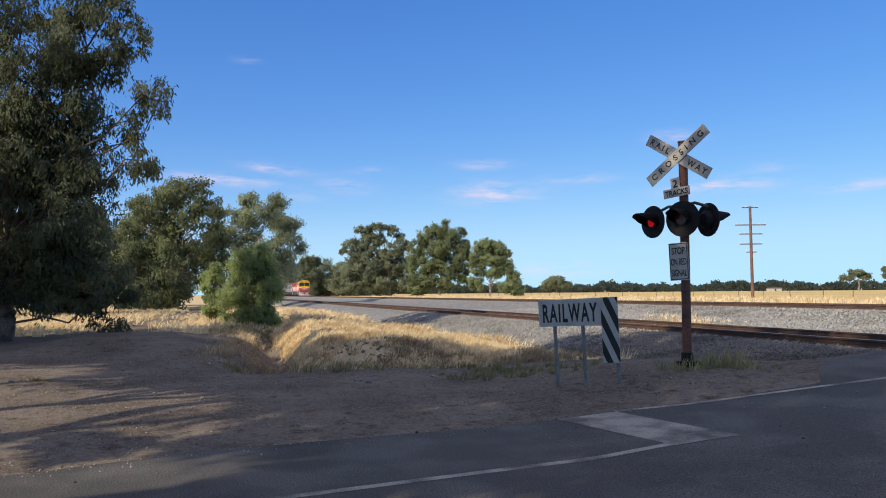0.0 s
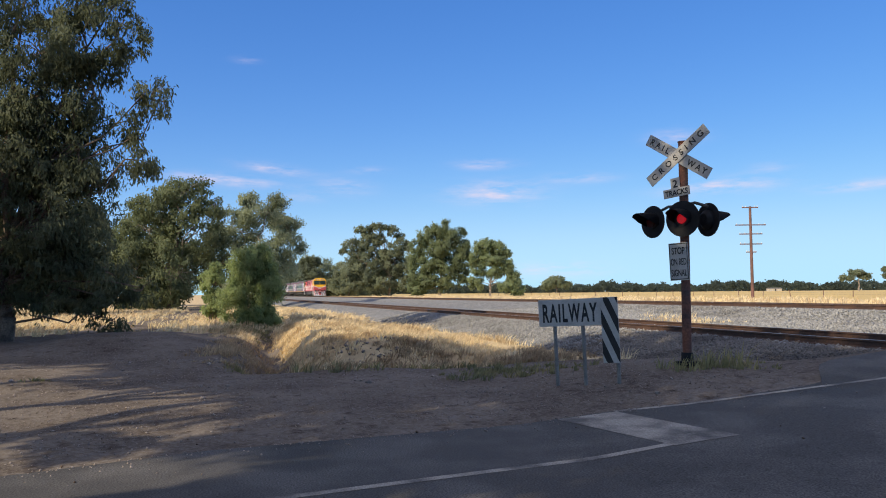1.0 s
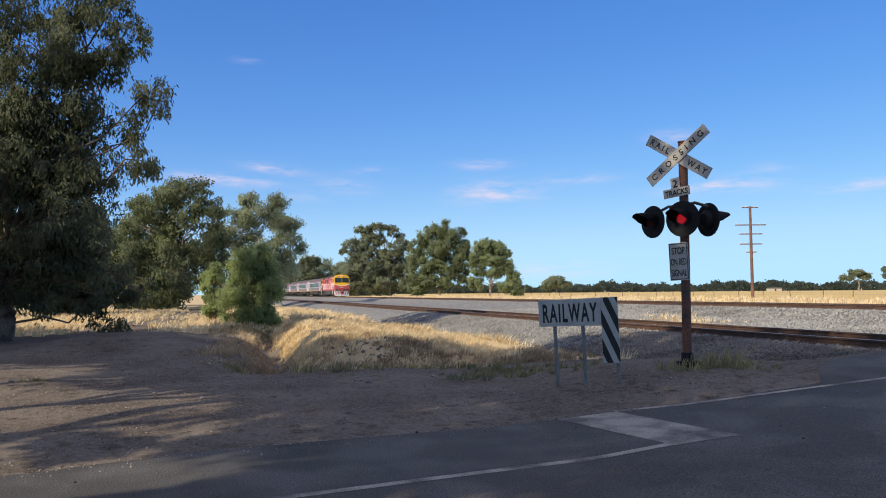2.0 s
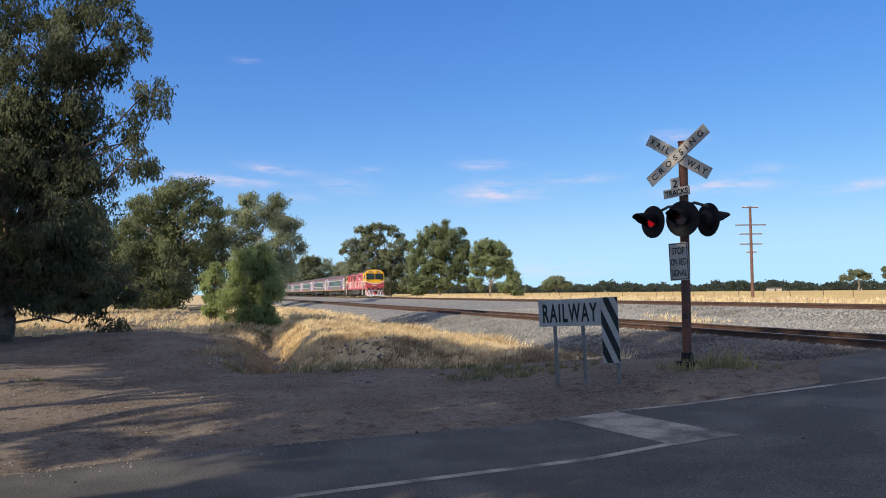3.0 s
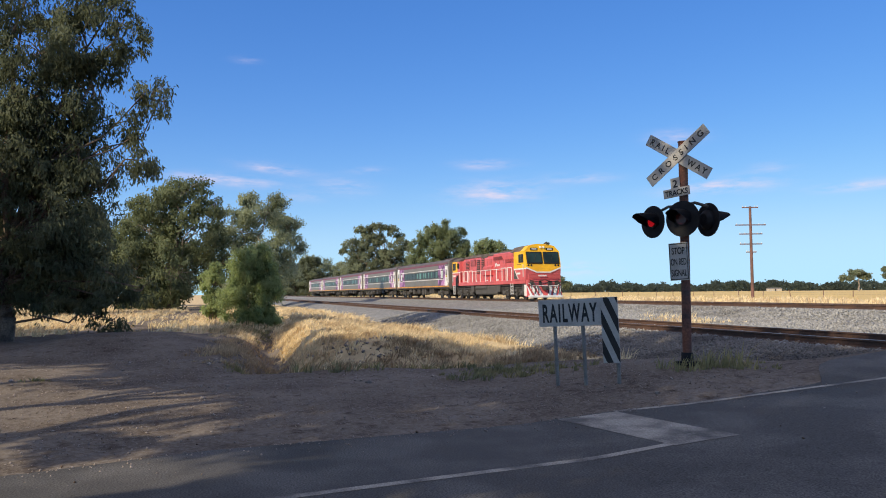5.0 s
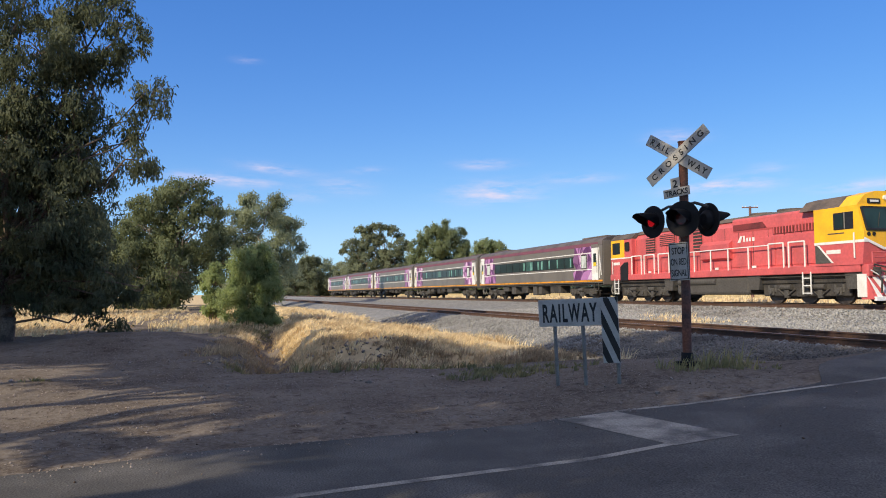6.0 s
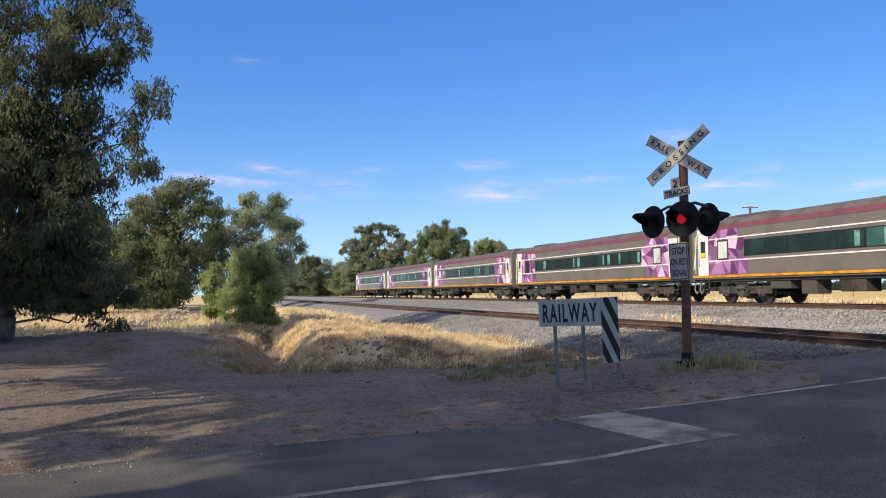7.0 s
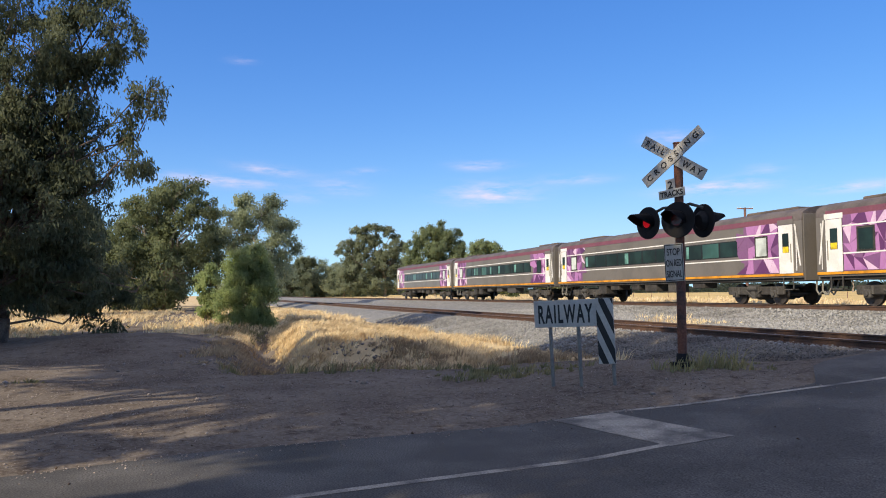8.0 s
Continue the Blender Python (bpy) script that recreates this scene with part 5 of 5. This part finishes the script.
def build_shed(x, y):
    t = thing("farm_shed", "small cream farm shed far across the paddock", "shed", pose(x, y, 0.6, 0, 0, CAM_TURN))
    part("wall", Shape().box(-4.2, 4.2, -2, 2, 0, 1.7), M["far_roof"], t)
    part("roof", Shape().prism([(-2.3, 1.7), (0, 2.3), (2.3, 1.7)], "x", -4.5, 4.5), M["galv"], t, "grey iron roof")
    part("door", Shape().box(-0.5, 0.5, -2.06, -2.0, 0, 1.6), M["under"], t)


build_fence()
build_shed(-417.0, 351.0)
build_pole(-64.0, 51.3, 0.6, 9.3)

# trees
G, Y, B, FL = M["leaf_gum"], M["leaf_grey"], M["leaf_bright"], M["leaf_far"]
BK, PB = M["bark"], M["pale_bark"]
BIG_GUM = [(3.65, 0, 12.9, 0.68, 0.7), (2.4, 0, 12.6, 1.3, 1.2), (0.2, -0.3, 12.2, 1.8, 1.6), (3.9, 0, 10.9, 0.77, 1.0), (3.45, 0.2, 9.6, 0.63, 0.8), (2.6, -0.2, 10.3, 1.3, 1.1), (1.2, -0.5, 10.0, 1.6, 1.4), (2.8, 0, 8.6, 1.1, 1.2), (1.4, -0.4, 8.0, 1.6, 1.5), (4.75, 0, 8.5, 0.59, 0.7), (5.15, 0.1, 8.3, 0.27, 0.45), (4.05, 0.2, 7.5, 0.54, 0.5), (4.35, 0, 7.0, 0.36, 0.3), (4.5, 0, 6.1, 0.54, 0.4), (4.9, 0, 5.9, 0.27, 0.3), (2.3, 0, 6.6, 1.1, 1.3), (0.9, 0, 6.4, 1.9, 1.9), (2.7, 0.1, 5.1, 0.95, 1.1), (1.5, 0, 4.3, 1.9, 1.7), (2.7, 0, 3.7, 0.9, 0.9), (0.4, -0.2, 2.6, 1.2, 1.0), (2.1, 0, 2.6, 1.2, 0.8), (3.4, 0, 2.4, 0.9, 0.5), (4.6, -0.2, 1.75, 0.65, 0.35), (3.1, 0, 1.5, 0.8, 0.4), (3.6, -0.3, 0.75, 0.6, 0.22), (0.9, 0.1, 1.4, 0.6, 0.5), (-1.4, 0.5, 6.2, 2.6, 4.6), (-0.8, 1.6, 4.5, 2.6, 3.2), (1.6, 1.5, 5.5, 1.6, 2.6), (0.6, 0.5, 13.8, 2.8, 1.0), (-2.4, 0, 12.2, 1.8, 1.6)]
tree("tall dark gum tree with hanging foliage beside the dirt apron", -29.31, -6.7, 0.05, BIG_GUM, G, BK, 5200, 0.17, 0.9, 0.25, 0.26, 0.27, 11, slim=0.15, grainy=0.34)
tree("broad dark gum tree in the roadside grove", -79.7, -3.9, 0.1, [(1.3, 0, 11.7, 2.6, 1.5), (-1.2, 0, 10.3, 2.4, 1.6), (4.2, 0, 10.2, 1.3, 1.0), (-2.9, 1, 8.2, 2.9, 2.4), (2.5, 0, 8.0, 2.3, 2.6), (-3.6, -1, 4.1, 2.8, 3.1), (0.6, 0, 4.1, 3.6, 3.4), (4.1, 1, 5.0, 1.4, 2.6), (-1.7, 0, 1.6, 4.2, 1.4)], M["leaf_olive"], PB, 2400, 0.24, 0.6, 0.35, 0.3, 0.55, 12)
tree("dark gum tree deep in the roadside grove", -92.0, -14.0, 0.1, [(0, 0, 9.5, 3.2, 2.5), (-3, 0, 7, 3.2, 3.2), (2.5, 0, 6, 3, 3.4), (0, 0, 3, 4.5, 2.8)], M["leaf_olive"], BK, 900, 0.36, 0.6, 0.35, 0.3, 0.6, 31)
tree("dark gum tree close behind the leaning one", -61.5, -15.3, 0.1, [(0, 0, 5.6, 2.6, 2.0), (-2.4, 0, 4.2, 2.4, 2.4), (2.2, 0, 3.6, 2.2, 2.2), (0, 0, 1.8, 3.4, 1.6)], G, BK, 900, 0.26, 0.7, 0.3, 0.3, 0.5, 33, inner=0.2)
tree("dark young gum tree in the grove", -66.0, -10.4, 0.1, [(0, 0, 4.6, 2.2, 1.8), (1.8, 0, 3.2, 1.8, 2.0), (-1.8, 0, 3.0, 1.8, 2.0), (0, 0, 1.6, 2.8, 1.5)], G, BK, 800, 0.26, 0.7, 0.3, 0.3, 0.5, 34, inner=0.2)
tree("gum tree among the shaded grove", -112.0, -8.0, 0.1, [(0, 0, 9.5, 3.6, 2.5), (-3, 0, 7, 3.2, 3.2), (3.5, 0, 6, 3.4, 3.4), (0, 0, 3, 5.5, 2.8)], Y, BK, 900, 0.4, 0.6, 0.35, 0.3, 0.65, 32)
tree("grey-green gum tree behind the bush", -97.6, 6.1, 0.1, [(-0.3, 0, 12.0, 3.6, 2.1), (2.9, 0.5, 8.6, 2.1, 3.3), (-3.5, 0, 9.6, 2.9, 2.8), (0.3, 0, 4.9, 3.6, 3.3), (-1.7, 1, 2.1, 4.0, 2.0)], Y, PB, 2200, 0.24, 0.6, 0.35, 0.3, 0.6, 13)
tree("bright green weeping bush standing in dry grass", -37.2, 1.81, 0.0, [(0.0, 0, 3.5, 0.8, 0.6), (-0.5, 0.1, 2.95, 0.75, 0.75), (0.5, 0.1, 2.95, 0.75, 0.75), (0.0, 0.2, 2.3, 1.1, 0.95), (-0.6, 0, 1.5, 0.8, 0.95), (0.65, 0, 1.5, 0.85, 0.95), (0.8, 0, 2.2, 0.55, 0.7), (-0.75, 0, 2.2, 0.5, 0.7), (0.05, -0.2, 0.7, 1.2, 0.65), (0.8, -0.1, 0.5, 0.7, 0.4), (-0.7, -0.1, 0.5, 0.6, 0.4)], M["leaf_pale"], BK, 2600, 0.11, 1.0, 0.1, 0.2, 0.24, 14, "bush", name="bush", stems=4, slim=0.18, inner=0.2, grainy=0.2)
tree("low green bush at the edge of the grove", -44.0, 0.1, 0.1, [(0.0, 0, 2.2, 0.6, 1.1), (0.1, 0, 1.1, 0.6, 0.8)], M["leaf_pale"], BK, 330, 0.14, 1.0, 0.08, 0.2, 0.2, 15, "bush", name="bush", stems=3)
OPEN_CROWN = [(-6.3, 0, 17.0, 2.4, 1.3), (-2.4, 0, 17.6, 2.6, 1.1), (0.9, 0, 16.8, 1.7, 1.2), (-9.6, 0, 13.4, 2.0, 1.6), (-11.4, 0, 11.6, 1.2, 0.9), (-6.2, 0, 13.6, 2.4, 1.5), (-2.4, 0, 13.8, 2.2, 1.3), (2.6, 0, 14.2, 1.8, 2.0), (4.4, 0, 12.4, 1.2, 1.6), (-9.0, 0, 9.2, 1.8, 1.2), (-0.4, 0, 10.4, 2.8, 1.5), (-5.6, 0, 8.0, 4.6, 2.6), (1.0, 0, 8.4, 4.2, 3.0), (-4.4, 0, 11.4, 3.4, 1.6), (-8.2, 0, 11.0, 2.2, 1.6), (1.4, 0, 12.0, 2.4, 1.8), (-4.4, 0, 15.4, 3.0, 1.2), (-10.0, 0, 6.0, 3.0, 2.4), (3.8, 0, 6.0, 2.4, 2.8), (-7.4, 0, 4.2, 4.4, 2.8), (-1.0, 0, 4.0, 5.0, 3.0), (4.6, 0, 3.0, 2.6, 2.2)]
tree("open-crowned grey gum tree beyond the railway", -186.0, 42.3, 0.6, OPEN_CROWN, Y, PB, 2500, 0.38, 0.5, 0.36, 0.3, 0.6, 16, inner=0.15)
DENSE_CROWN = [(0.2, 0, 15.6, 2.8, 1.9), (-2.6, 0, 14.0, 2.2, 1.8), (2.8, 0, 14.0, 2.4, 1.8), (4.8, 0, 11.6, 1.9, 2.0), (-4.8, 0, 12.2, 1.8, 1.8), (0.2, -0.5, 11.6, 4.0, 2.6), (5.0, 0, 8.4, 1.9, 2.4), (-5.6, 0, 8.8, 1.9, 2.4), (-2.4, -0.4, 8.0, 3.0, 2.6), (2.0, -0.4, 7.6, 3.0, 2.4), (-5.8, 0, 5.2, 2.0, 2.2), (-3.0, 0, 4.4, 2.6, 2.4), (4.6, 0, 5.0, 2.0, 2.0), (1.2, 0, 3.6, 2.2, 1.8), (-5.0, 0, 2.2, 2.4, 1.6)]
tree("dense green gum tree beyond the railway", -163.2, 48.7, 0.6, DENSE_CROWN, B, PB, 2600, 0.34, 0.9, 0.3, 0.3, 0.6, 17, inner=0.2)
ROUND_CROWN = [(-1.4, 0, 11.0, 2.2, 1.5), (1.4, 0, 10.8, 1.9, 1.4), (3.2, 0, 9.4, 1.3, 1.3), (-3.2, 0, 9.0, 1.6, 1.6), (0.2, 0, 8.4, 2.8, 1.6), (-2.6, 0, 6.4, 1.7, 1.6), (3.4, 0, 6.6, 1.6, 1.6), (4.6, 0, 5.2, 1.2, 1.6), (0.8, 0, 5.6, 1.6, 1.2), (-2.8, 0, 3.2, 1.8, 1.4), (3.6, 0, 2.8, 1.6, 1.4)]
tree("rounded gum tree beyond the railway", -155.3, 57.5, 0.6, ROUND_CROWN, B, PB, 1700, 0.32, 0.8, 0.25, 0.26, 0.55, 18, inner=0.2)
tree("small green shrub beyond the railway", -153.9, 62.4, 0.6, [(0.0, 0, 3.3, 1.5, 1.9), (0.2, 0, 1.7, 1.7, 1.4)], B, BK, 200, 0.4, 0.8, 0.1, 0.3, 0.5, 19, "shrub", name="shrub", stems=3)
tree("thin tall gum tree behind the railway", -300.0, 36.0, 0.6, [(1.9, 0, 14.2, 2.1, 2.8), (-1.0, 0, 13.0, 2.5, 1.9), (0.4, 0, 7.6, 4.5, 2.6)], G, PB, 420, 0.7, 0.5, 0.3, 0.4, 1.0, 20)
for k, (dx, dy, s) in enumerate(((0, 0, 1.45), (-8, 8.5, 1.6), (-14, 14, 1.4), (-6, -7, 1.5), (4, 20, 1.3), (-24, 27, 1.5), (-10, 34, 1.2))):
    tree("grey-green gum tree at the bend of the railway", -300.0 + dx, 31.0 + dy, 0.6, [(0, 0, 7.0 * s, 5.0 * s, 3.4 * s), (3.5 * s, 0, 5 * s, 4 * s, 3.2 * s), (-3.5 * s, 0, 4.5 * s, 4.2 * s, 3.2 * s), (0, 0, 2.4 * s, 7 * s, 2.4 * s)], Y, BK, 600, 0.55, 0.6, 0.35, 0.3, 1.1, 40 + k)
tree("lone spreading gum tree in the far paddock", -384.8, 181.0, 0.6, [(0.0, 0, 6.8, 5.0, 2.4), (-4.6, 0, 5.2, 3.2, 2.2), (4.4, 0, 5.0, 3, 2.0)], Y, PB, 300, 0.9, 0.4, 0.3, 0.3, 1.2, 21)
for x, y, k, lobes in ((-264.8, 266.6, 22, [(-0.5, 0, 8.2, 3.0, 1.1), (-4.4, 0, 6.2, 2.6, 1.1), (2.4, 0, 6.6, 2.2, 1.1)]), (-258.0, 279.0, 23, [(-1.5, 0, 9.6, 2.8, 1.3), (2.2, 0, 7.0, 3.2, 1.4), (-2.5, 0, 7.0, 2.0, 1.0)])):
    tree("tall pale-trunked gum tree at the paddock's end", x, y, 0.6, lobes, Y, PB, 240, 0.7, 0.4, 0.34, 0.5, 0.9, k)


def build_far_woods():
    """Low tree line on the horizon."""
    rng = np.random.default_rng(77)
    n = 5200
    a = rng.uniform(-0.2, 0.72, n)
    d = 640 + 160 * rng.random(n)
    ang = radians(16.8) + a
    h = 6.7 + 1.0 * np.sin(a * 37) + 0.9 * np.sin(a * 91 + 1) + 0.9 * np.sin(a * 190) + 0.7 * np.sin(a * 410)
    C = np.stack([-np.cos(ang) * d, np.sin(ang) * d, 0.5 + np.abs(h) * rng.random(n) ** 0.6], -1)
    V, F = leaf_cloud(rng, C, np.full(n, 2.2), 20, 1.5, 0.3, 0.4)
    tagged(new("far_woods", raw_mesh("far_woods", V, F, FL)), "low dark green line of distant woods", "woods", kind="stuff")


build_far_woods()

# tall gums along the verge behind the viewer, which shade the apron and the road
VERGE = ((5.9, -9.5, 19.5, 4.4, 8.5), (-1.0, -10.5, 19.0, 4.6, 8.6), (-4.2, -13.0, 18.5, 3.8, 11.0), (-7.6, -11.5, 15.2, 4.2, 8.4), (-10.8, -12.5, 12.6, 2.6, 9.3), (-14.5, -12.5, 11.2, 3.2, 8.4), (-19.6, -13.5, 9.6, 3.8, 4.6), (10.5, -8.5, 18.0, 4.2, 7.6), (-25.0, -14.5, 11.0, 3.6, 1.6), (-31.0, -15.5, 7.6, 3.4, 1.6))
for k, (x, y, h, r, low) in enumerate(VERGE):
    c, e = (low + h) / 2, (h - low) / 2
    tree("tall gum tree on the road verge casting shade", x, y, 0.0, [(0, 0, c + e * 0.4, r * 0.9, e * 0.6), (-r * 0.55, 0.5, c, r * 0.75, e * 0.7), (r * 0.55, -0.5, c - e * 0.1, r * 0.75, e * 0.75), (0, r * 0.4, c - e * 0.3, r * 0.85, e * 0.6)], G, BK, 850, 0.3, 0.8, 0.34, 0.5, 0.6, 60 + k)

# unseen, made-up slim trees: lobes placed to block sun on dirt and road
tree("unseen slender gum tree added to shade the dirt and road", -4.9, -10.4, 0.0, [(0.26, -0.86, 6.8, 0.35, 0.28), (-0.1, -0.3, 7.0, 0.3, 0.25), (-0.32, 1.0, 5.5, 0.4, 0.3), (0.5, -1.6, 7.9, 0.5, 0.35)], G, BK, 160, 0.2, 0.6, 0.08, 0.5, 0.22, 81)
tree("unseen slender gum tree added to shade the dirt and road", -0.2, -10.4, 0.0, [(0.0, -0.5, 8.3, 0.6, 0.4), (0.1, 0.6, 8.2, 0.6, 0.4), (0, 0, 8.9, 0.7, 0.5)], G, BK, 200, 0.22, 0.6, 0.08, 0.6, 0.3, 82)

# grass and stones
heap = lambda x, y: np.exp(-((x + 20.3) / 1.3) ** 2 - ((y - 3.6) / 1.1) ** 2)
bank = lambda x, y: grass_amount(x, y) * (1 - ss(9.0, 9.4, y)) * (1 - 0.8 * heap(x, y)) * (1 - 0.85 * ss(6.6, 8.0, y + 0.4 * wave(x, y, 1.7)) * ss(-45, -38, x))
# lower bank: brown grass whose colour also stands in for the hollow's shade
low_bank = lambda x, y: 1 - ss(18.6, 20.6, -x * 0.957 + y * 0.289 + 1.3 * wave(x, y, 1.0, 2.0) + 0.6 * wave(x, y, 2.7))
grass_field("brown_grass", "matted brown dead grass, darkened for shade, in the drain hollow", 90000, (-24, -14.5, 0.0, 9.0), lambda x, y: bank(x, y) * low_bank(x, y), 0.2, M["brown_grass"], 23, 0.012, 1.3)
wall = lambda x, y: 0.8 * np.exp(-((y - 0.55 + 0.05 * (x + 17)) / 0.75) ** 2) * ss(0.0, 0.5, 0.5 + wave(x, y, 1.7, 3.0)) * ss(16.8, 17.6, -x * 0.957 + y * 0.289)
grass_field("brown_grass", "brown dead grass hanging over the dirt side of the drain", 40000, (-27, -16, -1.4, 2.6), wall, 0.16, M["brown_grass"], 24, 0.011, 1.3)
grass_field("dry_grass", "tall dry straw-coloured grass on the drain bank", 190000, (-34, -14.5, 0.0, 9.2), lambda x, y: bank(x, y) * (1 - 0.85 * low_bank(x, y)), 0.21, M["straw"], 3, 0.011, 1.0)
grass_field("dry_grass", "dry straw-coloured grass along the track", 120000, (-85, -30, -16, 9.2), bank, 0.28, M["straw"], 4, 0.02, 1.0)
between = lambda x, y: 0.45 * ss(0.1, 0.6, wave(x, y, 0.55, 2.0)) * ss(15.2, 15.8, y) * (1 - ss(18.2, 19.2, y)) * ss(-32, -26, x)
grass_field("dry_grass", "sparse dry grass between the tracks", 26000, (-32, -9, 15.2, 19.2), between, 0.26, M["straw"], 6, 0.012, 0.7, zf=ballast_z)
beyond = lambda x, y: ss(27.2, 27.8, y)
grass_field("dry_grass", "pale dry grass beyond the far track", 110000, (-150, -20, 27.2, 46), beyond, 0.42, M["straw"], 7, 0.035, 0.5)
weeds = lambda x, y: 0.3 * ss(0.2, 0.75, wave(x, y, 0.9, 5.0)) * (1 - ss(8.8, 9.4, y)) * ss(10.2, 10.8, -x * 0.957 + y * 0.289)
grass_field("green_weeds", "low green weeds round the sign legs and post", 30000, (-16.5, -10.2, 4.0, 9.4), weeds, 0.13, M["green_grass"], 8, 0.012, 0.9)
green = lambda x, y: np.exp(-((x + 32.5) / 1.6) ** 2 - ((y - 1.2) / 0.9) ** 2)
grass_field("green_weeds", "bright green grass at the foot of the bush", 16000, (-36, -29, -1, 3.4), green, 0.26, M["green_grass"], 9, 0.014, 0.8)
lip = lambda x, y: 0.4 * np.exp(-((-x * 0.957 + y * 0.289 - 16.6 - 0.5 * wave(x, y, 1.1)) / 0.8) ** 2) * ss(-0.4, 0.6, y + wave(x, y, 1.4))
grass_field("green_weeds", "straggling grey-green weeds along the lip of the drain", 16000, (-19, -13.5, -0.6, 6.5), lip, 0.2, M["green_grass"], 12, 0.01, 1.0)
brush = lambda x, y: np.exp(-((x + 15.4) / 0.25) ** 2 - ((y + 3.1) / 0.35) ** 2)
grass_field("dry_brush", "heap of dry brush and grass on the dirt", 6000, (-17, -14, -5, -1), brush, 0.15, M["green_grass"], 13, 0.01, 1.4)
tuft = lambda x, y: np.exp(-((x + 10.9) / 0.5) ** 2 - ((y - 7.9) / 0.7) ** 2)
grass_field("dry_grass", "grey-green grass tuft at the signal post", 5000, (-12.5, -9.5, 6.2, 9.6), tuft, 0.34, M["green_grass"], 10, 0.008, 0.9)
darker = lambda x, y: ss(-20, -16, x + wave(x, y, 0.8)) * (1 - ss(10.6, 11.6, y))
stones("ballast_stones", "darker brown-grey crushed stones on the track shoulder", 34000, (-21, -10.2, 8.4, 11.6), ballast_z, 0.036, M["dark_stone"], 15, darker)
stones("ballast_stones", "loose grey crushed stones on the track bed", 42000, (-42, -9.5, 8.5, 15.4), ballast_z, 0.038, M["stone"], 5, lambda x, y: 1 - darker(x, y))
stones("ballast_stones", "pale grey crushed stones between the tracks", 26000, (-48, -9.5, 15.4, 22.3), ballast_z, 0.055, M["stone"], 6)
apron = lambda x, y: 0.9 * (1 - ss(0.3, 0.7, grass_amount(x, y))) * ss(0.2, 0.9, road_edge(y) - x)
stones("rubble", "pale broken rubble on the drain bank", 1500, (-24, -17, 1, 6.5), ground_z, 0.05, M["pale_stone"], 9, heap)
stones("gravel", "small pale stones strewn over the dirt apron", 22000, (-26, -8, -8, 9), ground_z, 0.012, M["pale_stone"], 7, apron)
stones("leaf_litter", "dark fallen leaves and bark scraps on the dirt", 9000, (-24, -8, -8, 9), ground_z, 0.009, M["litter"], 11, lambda x, y: apron(x, y) * ss(-0.5, 0.5, wave(x, y, 0.6, 3.0)))
stones("gravel", "larger pale stones on the dirt apron", 110, (-22, -8.5, -7, 7), ground_z, 0.045, M["pale_stone"], 8, apron)

on_road = lambda x, y: road_z(y) + 0.0 * x
stones("gravel", "fine grit spilled over the edge of the asphalt", 5000, (-9.4, -7.0, -2.5, 8.0), on_road, 0.011, M["pale_stone"], 14, lambda x, y: np.exp(-np.clip(x - road_edge(y), 0, 9) / 0.22) * (x > road_edge(y)))
stones("leaf_litter", "scattered dead leaves and twigs on the asphalt", 14, (-8.8, -4.5, -2.5, 6.0), on_road, 0.016, M["litter"], 16)

# ---- motion ----
V_TRAIN = 31.6
X_FRONT = -28.65
GAP = 0.75
loco = build_loco()
carriages = [build_carriage(20 + i, i == 4) for i in range(5)]


def motions():
    times = [i * 0.5 for i in range(17)]
    front = lambda t: X_FRONT + V_TRAIN * (t - 5.8)
    walk(loco, [(t, pose(front(t) - 9.45, FAR_Y, FAR_Z)) for t in times])
    tail = -18.9 - 0.8
    for c in carriages:
        off = tail - CAR_L / 2
        walk(c, [(t, pose(front(t) + off, FAR_Y, FAR_Z)) for t in times])
        tail -= CAR_L + GAP
    # to imitate flashing, lenses turn their lit face out and in, one against the other
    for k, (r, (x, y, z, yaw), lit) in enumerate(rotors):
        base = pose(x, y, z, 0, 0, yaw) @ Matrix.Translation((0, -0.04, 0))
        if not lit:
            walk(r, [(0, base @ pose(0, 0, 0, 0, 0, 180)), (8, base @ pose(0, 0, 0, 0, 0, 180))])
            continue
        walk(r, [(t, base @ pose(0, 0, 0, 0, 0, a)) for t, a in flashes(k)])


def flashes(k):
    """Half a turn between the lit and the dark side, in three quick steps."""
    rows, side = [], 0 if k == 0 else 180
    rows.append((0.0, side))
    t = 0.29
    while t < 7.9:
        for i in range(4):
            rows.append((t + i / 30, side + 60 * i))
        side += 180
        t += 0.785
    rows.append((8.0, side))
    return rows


motions()
